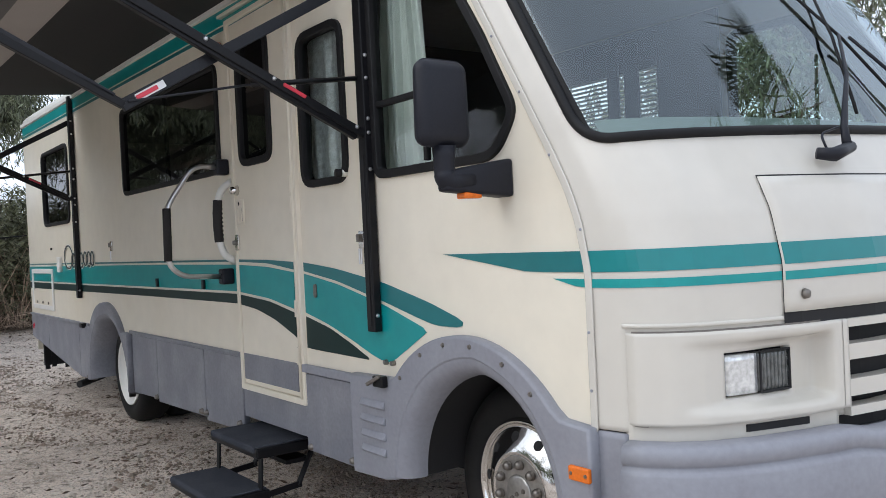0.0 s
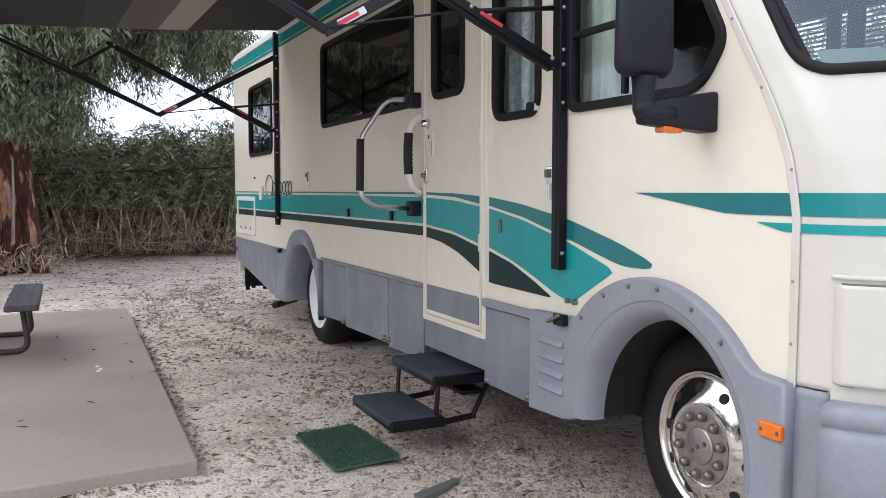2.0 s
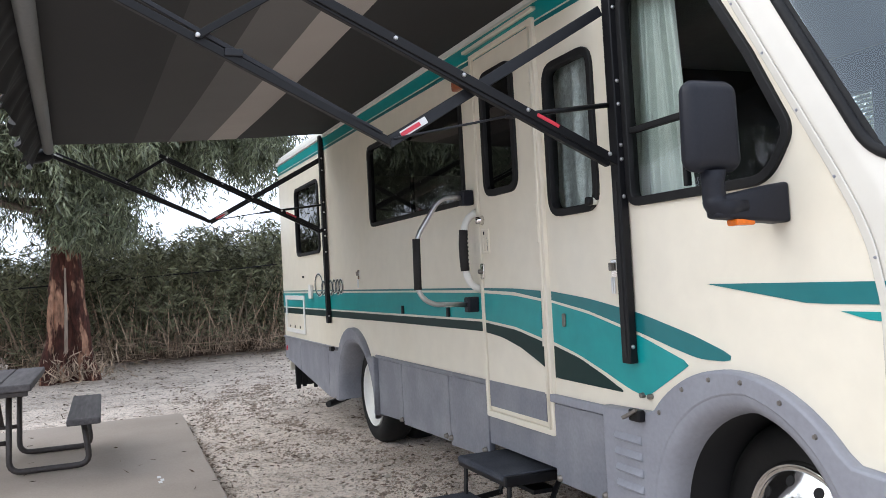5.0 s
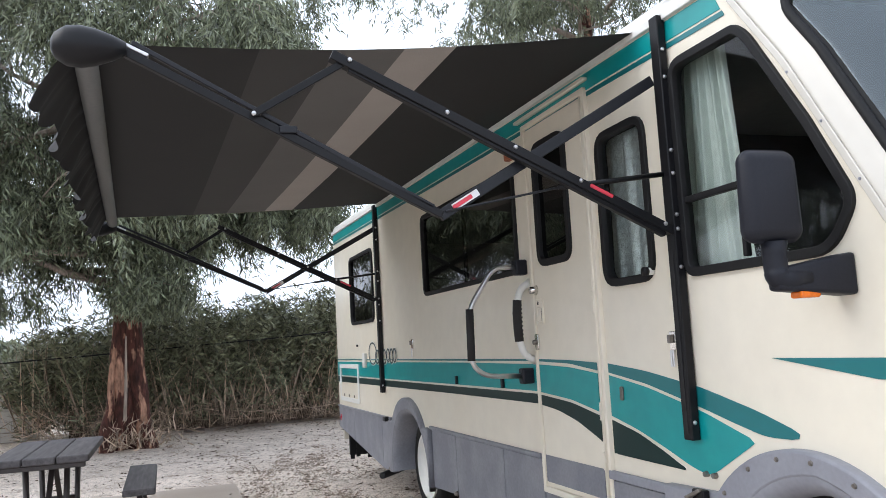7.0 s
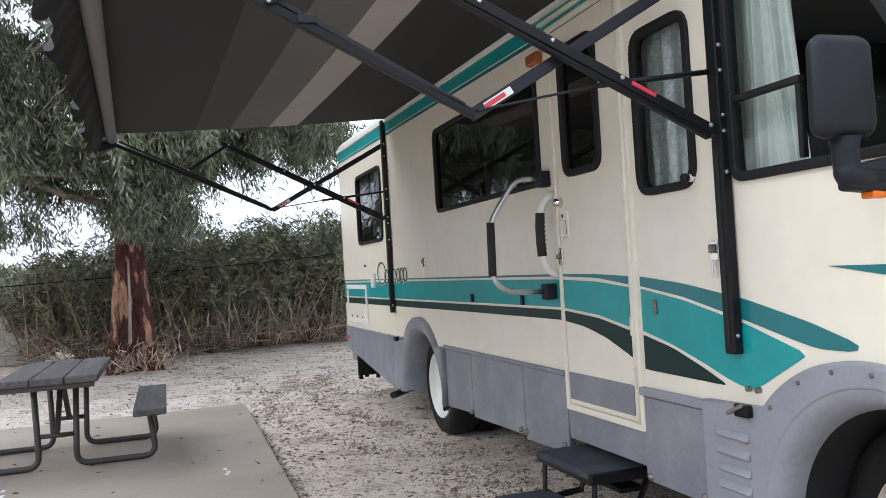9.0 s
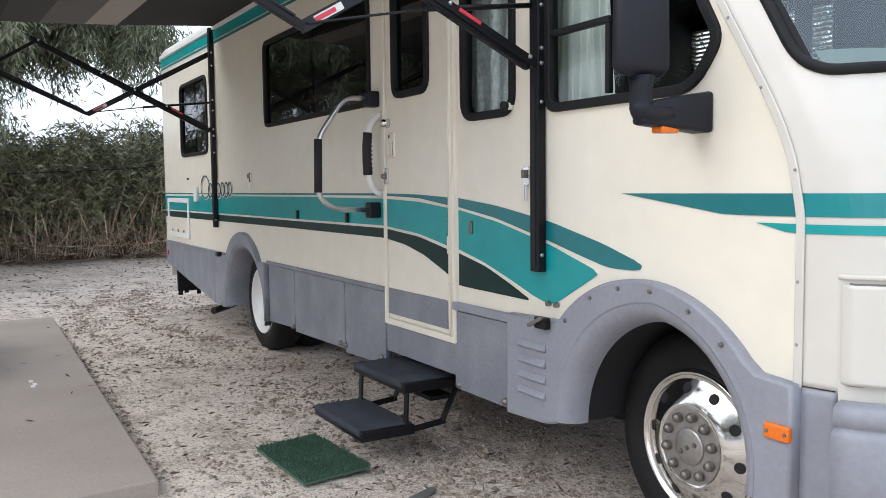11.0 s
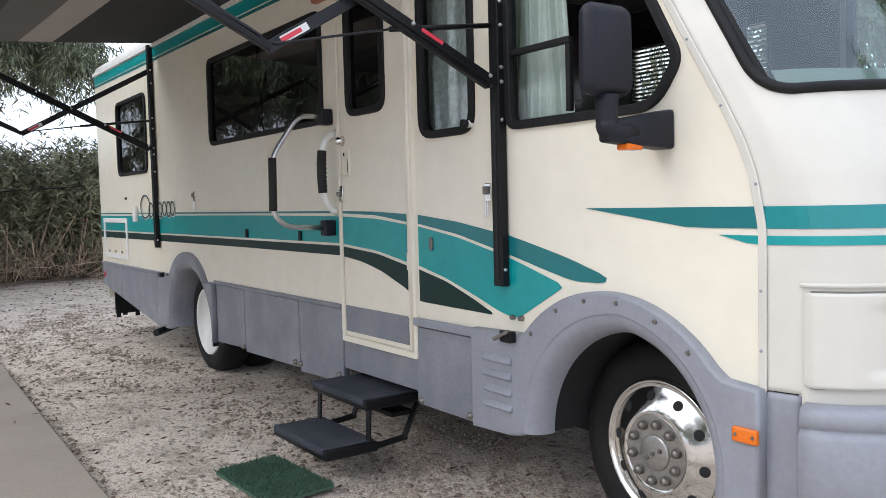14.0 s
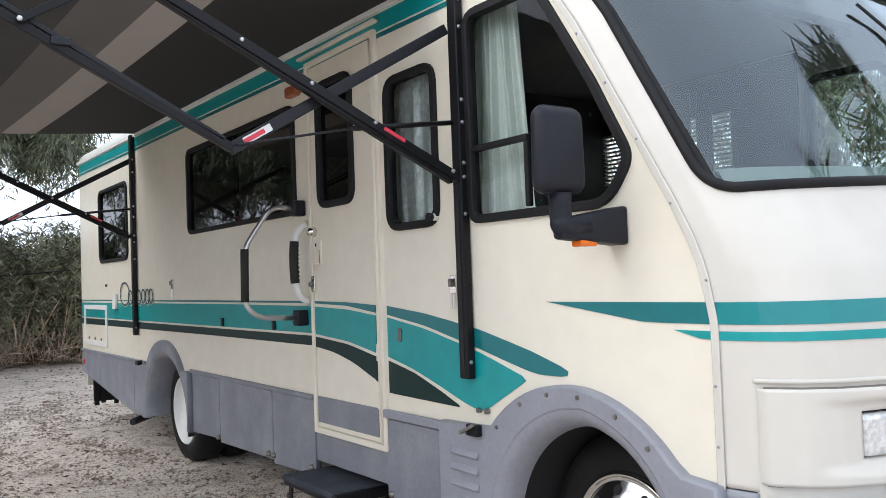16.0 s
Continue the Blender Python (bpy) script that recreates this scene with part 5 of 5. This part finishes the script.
def limb(bm, r, start, way, length, radius, tips, depth):
    """A branch that forks on; its twig ends go into tips."""
    pts, p, w = [Vector(start)], Vector(start), Vector(way).normalized()
    n = 4
    for k in range(n):
        w = (w + Vector(r.normal(0, 0.16, 3)) + Vector((0, 0, 0.03 if depth > 1 else -0.10))).normalized()
        p = p + w * (length / n)
        pts.append(p.copy())
    bm = tube(pts, [radius * (1 - 0.7 * k / n) for k in range(n + 1)], 7 if depth > 1 else 5, bm)
    if depth > 0:
        for k in (2, 3, 4, 4):
            a = r.uniform(0, math.tau)
            side = Vector((math.cos(a), math.sin(a), r.uniform(-0.1, 0.35)))
            bm = limb(bm, r, pts[k], w * 0.6 + side, length * r.uniform(0.45, 0.7), radius * 0.4, tips, depth - 1)
    else:
        tips += [(pts[-1], 1.0), (pts[2], 0.8)]
    return bm


def gum_tree(x, y, label, seed, stems, limbs, per, drop, spread, leaf=0.17, low=1.85):
    r = np.random.default_rng(seed)
    t = thing("tree", x, y, 0, label, "tree")
    trunk, tips = None, []
    boughs = None
    for pts, radii in stems:
        path = [Vector((x + a, y + b, c)) for a, b, c in pts]
        fine, rad = [], []
        for i in range(len(path) - 1):
            for k in range(5):
                f = k / 5
                fine.append(path[i].lerp(path[i + 1], f) + Vector((noise.noise((i + f, seed, 0)), noise.noise((i + f, seed, 9)), 0)) * 0.05)
                rad.append((radii[i] + (radii[i + 1] - radii[i]) * f) * (1 + 0.12 * noise.noise(((i + f) * 3, seed, 4))))
        trunk = tube(fine + [path[-1]], rad + [radii[-1]], 14, trunk)
    for (a, b, c), way, length, radius in limbs:
        boughs = limb(boughs, r, (x + a, y + b, c), way, length, radius, tips, 2)
    tk = part("trunk", trunk, BARK, t, "red-brown trunk with pale peeling bark", True)
    for v in tk.data.vertices:
        v.co += Vector(noise.noise_vector(v.co * 2.4)) * 0.045
    tagged(part("bough", boughs, PALEBARK, t, "pale branches", True), kind="stuff")
    c, w = sprays(tips, r, per, drop, spread)
    high = c[:, 2] > low + 0.5 * np.abs(r.normal(0, 0.5, len(c)))
    leaves("crown", c[high], w[high], leaf, leaf * 0.075, LEAF, t, r)
    return t, r


TX, TY = -11.0, -2.42
stems = [([(-0.05, -0.22, -0.1), (-0.05, -0.17, 0.5), (0, -0.12, 1.3), (0.05, -0.08, 2.4), (0.2, -0.2, 4.2), (0.4, -0.4, 6.5)], [0.19, 0.15, 0.135, 0.13, 0.12, 0.07]),
         ([(0.0, 0.26, -0.1), (0.0, 0.20, 0.5), (0.02, 0.10, 1.3), (0.05, 0.05, 2.4), (-0.1, 0.3, 4.4), (-0.2, 0.7, 7.0)], [0.17, 0.14, 0.14, 0.14, 0.12, 0.06]),
         ([(-0.08, 0.03, -0.1), (-0.08, 0.02, 0.8), (-0.02, 0, 1.6), (0, 0, 2.4)], [0.15, 0.13, 0.12, 0.12]),
         ([(0.25, -0.33, -0.1), (0.18, -0.32, 0.5), (0.1, -0.22, 1.2), (0.05, -0.1, 1.9)], [0.12, 0.06, 0.05, 0.05])]
limbs = []
lr = np.random.default_rng(21)
for k in range(17):
    a = k * 2.4 + lr.uniform(-0.3, 0.3)
    z = 3.1 + 3.8 * (k / 17)
    limbs.append(((0.1 * math.cos(a), 0.1 * math.sin(a), z), (math.cos(a), math.sin(a), lr.uniform(0.25, 0.7)), lr.uniform(1.7, 2.5), 0.07))
limbs += [((0, 0, 2.9), (0.4, -1, 0.3), 2.6, 0.08), ((0, 0.1, 3.0), (0.35, 1, 0.4), 1.7, 0.07), ((0.1, 0, 2.45), (1, 0.1, 0.3), 0.8, 0.05), ((0, 0, 3.4), (-0.1, -1, 0.25), 3.6, 0.08), ((0, 0, 3.5), (0.5, 0.9, 0.5), 2.2, 0.07), ((0, 0.5, 6.2), (0.1, 1, 0.35), 2.4, 0.06), ((0, 0.4, 5.2), (0.5, 1, 0.4), 2.3, 0.06),
          ((0, -0.2, 2.6), (0.3, -1, 0.1), 2.8, 0.07), ((0, -0.2, 3.0), (0.8, -1, 0.05), 2.4, 0.06), ((0, -0.1, 2.8), (-0.3, -1, 0.15), 3.2, 0.07),
          ((0, -0.3, 4.2), (0, -1, 0.3), 3.6, 0.08), ((0, -0.3, 5.2), (0.2, -1, 0.3), 3.2, 0.07), ((0, -0.2, 3.6), (0.5, -1, 0.1), 2.8, 0.07)]
tree, tr = gum_tree(TX, TY, "tall gum tree with red peeling trunk and drooping grey-green leaves", 5, stems, limbs, 11.5, 0.58, 0.18, 0.14, 1.95)
# loose bark strips and shoots at the foot
shoots = np.stack([TX + tr.normal(0.2, 0.22, 420), TY + tr.normal(0.05, 0.32, 420), np.abs(tr.normal(0.05, 0.16, 420))], 1)
tagged(leaves("undergrowth", shoots, tr.normal(0, 1, (420, 3)) + np.array([0.2, 0, 0.8]), 0.20, 0.010, STALK, tree, tr), "dry shoots at the foot of the trunk", kind="stuff")
part("bark_strip", tube([(TX + 0.30, TY - 0.02, 1.75), (TX + 0.31, TY - 0.03, 1.0), (TX + 0.33, TY - 0.05, 0.45)], [0.02, 0.035, 0.04], 6, flat=0.4), PALEBARK, tree, "long pale strip of bark")

far_limbs = []
for k in range(14):
    a = k * 2.4
    far_limbs.append(((0, 0, 3.0 + 0.38 * k), (math.cos(a), math.sin(a), 0.45), 2.6, 0.07))
far_stem = [([(0, 0, -0.1), (0, 0.1, 2), (0.1, 0, 5), (0.2, 0, 8.5)], [0.25, 0.2, 0.14, 0.05])]
tall_stem = [([(0, 0, -0.1), (0, 0.1, 3), (0.1, 0, 7), (0.2, 0, 11)], [0.28, 0.22, 0.16, 0.05])]
tall_limbs = [((0, 0, 5.5 + 0.36 * k), (math.cos(2.4 * k), math.sin(2.4 * k), 0.45), 2.4, 0.07) for k in range(14)]
gum_tree(-13.2, 7.4, "grey-green gum tree standing behind the motorhome", 8, tall_stem, tall_limbs, 5.0, 0.7, 0.3, 0.18)
low_limbs = [((0, 0, 1.2 + 0.3 * k), (math.cos(2.4 * k), math.sin(2.4 * k), 0.35), 2.4, 0.06) for k in range(16)]
for k, (mx, my) in enumerate(((-9.5, -15.5), (-16.5, -19.5), (-4.0, -18.0), (2.5, -21.0))):
    gum_tree(mx, my, "gum tree across the site, mirrored in the windows", 9 + k, far_stem, low_limbs, 2.6, 0.8, 0.32, 0.24, 0.5)


gum_tree(-4.6, 11.5, "gum tree on the far side, seen through the cab windows", 15, far_stem, low_limbs, 2.6, 0.8, 0.3, 0.22, 0.8)


def palm(x, y, height, seed):
    r = np.random.default_rng(seed)
    t = thing("palm_tree", x, y, 0, "tall fan palm mirrored in the windscreen", "palm tree")
    part("trunk", tube([(x, y, -0.1), (x + 0.05, y, height * 0.5), (x, y, height)], [0.24, 0.19, 0.17], 12), PALEBARK, t, "ringed grey palm trunk", True)
    cs, ws = [], []
    bm = None
    for k in range(34):
        a, e = k * 2.4, r.uniform(-0.7, 1.2)
        d = Vector((math.cos(a) * math.cos(e), math.sin(a) * math.cos(e), math.sin(e)))
        hub = Vector((x, y, height)) + d * r.uniform(0.8, 1.2)
        bm = tube([(x, y, height), hub], [0.02, 0.012], 5, bm)
        side = d.cross(Vector((0, 0, 1))).normalized()
        for j in range(30):
            g = radians(-105 + 210 * j / 29)
            w = d * math.cos(g) + side * math.sin(g) + Vector((0, 0, -0.15 + r.normal(0, 0.05)))
            cs.append(hub)
            ws.append(w)
    part("stalks", bm, PALM, t)
    leaves("fronds", np.array([tuple(c) for c in cs]), np.array([tuple(w) for w in ws]), 0.95, 0.02, PALM, t, r)


palm(5.0, 7.4, 7.0, 31)
palm(8.5, 5.2, 8.5, 32)

# ---- beyond the hedge ----
# low block wall, block by block
wall = thing("block_wall", -14.2, -6.6, 0, "low wall of pale grey concrete blocks", "wall", kind="structure")
part("mortar", box(-14.27, -14.13, -9.15, -4.12, -0.05, 1.145), MORTAR, wall)
blk = None
for row in range(6):
    for k in range(13):
        y = -9.1 + k * 0.395 + (0.197 if row % 2 else 0)
        if y > -4.4:
            continue
        if blk is None:
            blk = part("block", box(-0.08, 0.08, -0.1925, 0.1925, -0.0925, 0.0925, 0.008, segments=1), BLOCK, wall)
            o = blk
        else:
            o = new("block", blk.data)
            o.parent = wall
        o.matrix_parent_inverse = Matrix.Identity(4)
        o.location = (0.0, y + 0.19 + 6.6, 0.093 + row * 0.19)
part("coping", box(-14.31, -14.09, -9.15, -4.1, 1.146, 1.22, 0.01), BLOCK, wall)

cable = part("cable", tube([(-12.7, -5.2, 1.42), (-12.7, -3.0, 1.50), (-12.8, 0.5, 1.66), (-12.9, 3.0, 1.85)], 0.012, 6), RUBBER)
tagged(cable, "thin black cable strung along the hedge", "cable", kind="structure")


def bush(x, y, w, h, n, seed, mat, label):
    r = np.random.default_rng(seed)
    t = thing("bush", x, y, 0, label, "bush")
    c = np.stack([x + r.normal(0, w * 0.35, n), y + r.normal(0, w * 0.5, n), h * r.beta(1.6, 1.6, n)], 1)
    leaves("foliage", c, r.normal(0, 1, (n, 3)) + np.array([0, 0, 0.4]), 0.35, 0.06, mat, t, r)


bush(-36, -10.5, 5, 2.5, 14000, 41, LEAF, "olive-green bush far beyond the hedge")
bush(-40, -16.5, 6, 2.2, 14000, 42, LEAF, "olive-green bush far beyond the hedge")
bm = box(-60, -52, -26, -4, -0.1, 1.9, 0.1)
part("parapet", bm, BLOCK, thing("low_building", -56, -15, 0, "long pale low building far off", "building"))

# ---- loose stones and litter ----
def scatter_stones():
    r = np.random.default_rng(17)
    n = 14000
    x = r.uniform(-7.5, 2.6, n)
    y = np.where(r.uniform(0, 1, n) < 0.8, r.uniform(-1.25, 0.3, n), r.uniform(-4.5, 2.0, n))
    out = ~((x > PAD[0] - 0.02) & (x < PAD[1] + 0.02) & (y < PAD[3] + 0.02))
    x, y = x[out], y[out]
    n = len(x)
    s = r.gamma(2.0, 0.0022, n) + 0.003
    shape = np.array([(1, 0, 0), (0, 1, 0), (-1, 0, 0), (0, -1, 0), (0, 0, 0.6), (0, 0, -0.6)])
    tri = np.array([(0, 1, 4), (1, 2, 4), (2, 3, 4), (3, 0, 4), (1, 0, 5), (2, 1, 5), (3, 2, 5), (0, 3, 5)])
    a = r.uniform(0, math.tau, n)
    v = np.repeat(shape[None], n, 0) * r.uniform(0.6, 1.3, (n, 6, 1)) * s[:, None, None]
    vx = v[..., 0] * np.cos(a)[:, None] - v[..., 1] * np.sin(a)[:, None] * 0.7
    vy = v[..., 0] * np.sin(a)[:, None] + v[..., 1] * np.cos(a)[:, None] * 0.7
    gz = np.array([ground_height(p, q) for p, q in zip(x, y)])
    v = np.stack([vx + x[:, None], vy + y[:, None], v[..., 2] * 0.8 + gz[:, None] + s[:, None] * 0.3], -1).reshape(-1, 3)
    f = (tri[None] + (np.arange(n) * 6)[:, None, None]).reshape(-1, 3)
    st = link_mesh("gravel_stones", sheet_mesh("gravel_stones", v.tolist(), f.tolist()), PEBBLE)
    tagged(st, "loose pale gravel stones", "gravel", kind="stuff")
    m = 4200
    x, y = r.uniform(-13, 2.6, m), r.uniform(-4.5, 2.5, m)
    gz = np.array([ground_height(p, q) for p, q in zip(x, y)]) + 0.006
    on = (x > PAD[0]) & (x < PAD[1]) & (y < PAD[3])
    keep = ~on | (r.uniform(0, 1, m) < 0.12)
    gz = np.where(on, 0.063, gz)
    w = np.stack([r.normal(0, 1, m), r.normal(0, 1, m), r.normal(0, 0.12, m)], 1)
    lt = leaves("leaf_litter", np.stack([x, y, gz], 1)[keep], w[keep], 0.06, 0.0055, LITTER, None, r)
    tagged(lt, "scattered dry leaves and twigs", "litter", kind="stuff")


scatter_stones()


def scatter_clods():
    """Dark crumbs of soil in loose patches: churned wheel tracks, the pad's edge, odd heaps, and extra under the
    motorhome.
    """
    r = np.random.default_rng(23)
    spots = [(-3.0 - 4.6 * f, -0.45 - 0.55 * math.sin(3.1 * f), 0.10) for f in np.linspace(0, 1, 20)]
    spots += [(-3.4 - 4.6 * f, 0.05 - 0.5 * math.sin(3.1 * f), 0.10) for f in np.linspace(0, 1, 20)]
    spots += [(-0.36 + 0.098 * (-1.265 - y) + 0.04, y, 0.035) for y in np.linspace(-3.4, -1.3, 30)]
    spots += [(x, -1.22 + 0.03, 0.03) for x in np.linspace(-5.4, -0.4, 26)]
    spots += [(r.uniform(-9, 2.2), r.uniform(-1.1, 0.4), r.uniform(0.05, 0.16)) for _ in range(70)]
    spots += [(r.uniform(-0.1, 2.2), r.uniform(-2.9, -0.6), r.uniform(0.05, 0.14)) for _ in range(24)]
    # extra crumbs, added to darken the ground along and under the motorhome's near side
    spots += [(r.uniform(-3, 1.9), r.uniform(-0.35, 0.8), r.uniform(0.08, 0.2)) for _ in range(60)]
    x, y = [], []
    for cx, cy, w in spots:
        k = int(480 * w)
        x.append(r.normal(cx, w * 1.3, k))
        y.append(r.normal(cy, w * 0.7, k))
    x, y = np.concatenate(x), np.concatenate(y)
    out = ~((x > PAD[0]) & (x < PAD[1] + 0.12 + 0.098 * np.maximum(0, -1.265 - y)) & (y < PAD[3] - 0.01) & (x < -0.35 + 0.098 * (-1.265 - y)))
    x, y = x[out], y[out]
    n = len(x)
    s = r.gamma(2.0, 0.0026, n) + 0.003
    shape = np.array([(1, 0, 0), (0, 1, 0), (-1, 0, 0), (0, -1, 0), (0, 0, 0.7), (0, 0, -0.5)])
    tri = np.array([(0, 1, 4), (1, 2, 4), (2, 3, 4), (3, 0, 4), (1, 0, 5), (2, 1, 5), (3, 2, 5), (0, 3, 5)])
    v = np.repeat(shape[None], n, 0) * r.uniform(0.6, 1.4, (n, 6, 1)) * s[:, None, None]
    gz = np.array([ground_height(p, q) for p, q in zip(x, y)])
    v = (v + np.stack([x, y, gz + s * 0.25], 1)[:, None, :]).reshape(-1, 3)
    f = (tri[None] + (np.arange(n) * 6)[:, None, None]).reshape(-1, 3)
    tagged(link_mesh("soil_clods", sheet_mesh("soil_clods", v.tolist(), f.tolist()), SOIL), "dark crumbs of churned soil on gravel, extra ones darkening under the motorhome", "soil", kind="stuff")


scatter_clods()

# ---- hills ----
bm = bmesh.new()
prev = None
for k in range(121):
    a = radians(60 + 240 * k / 120)
    h = 34 + 26 * noise.noise((k * 0.13, 0, 0)) + 9 * noise.noise((k * 0.6, 2, 0))
    p = (bm.verts.new((1400 * math.cos(a), 1400 * math.sin(a), -5)), bm.verts.new((1500 * math.cos(a), 1500 * math.sin(a), max(15, h))))
    if prev:
        bm.faces.new((prev[0], p[0], p[1], prev[1]))
    prev = p
hills = part("backdrop", bm, HILL)
tagged(hills, "pale hazy hills on the horizon", "hills", kind="structure")
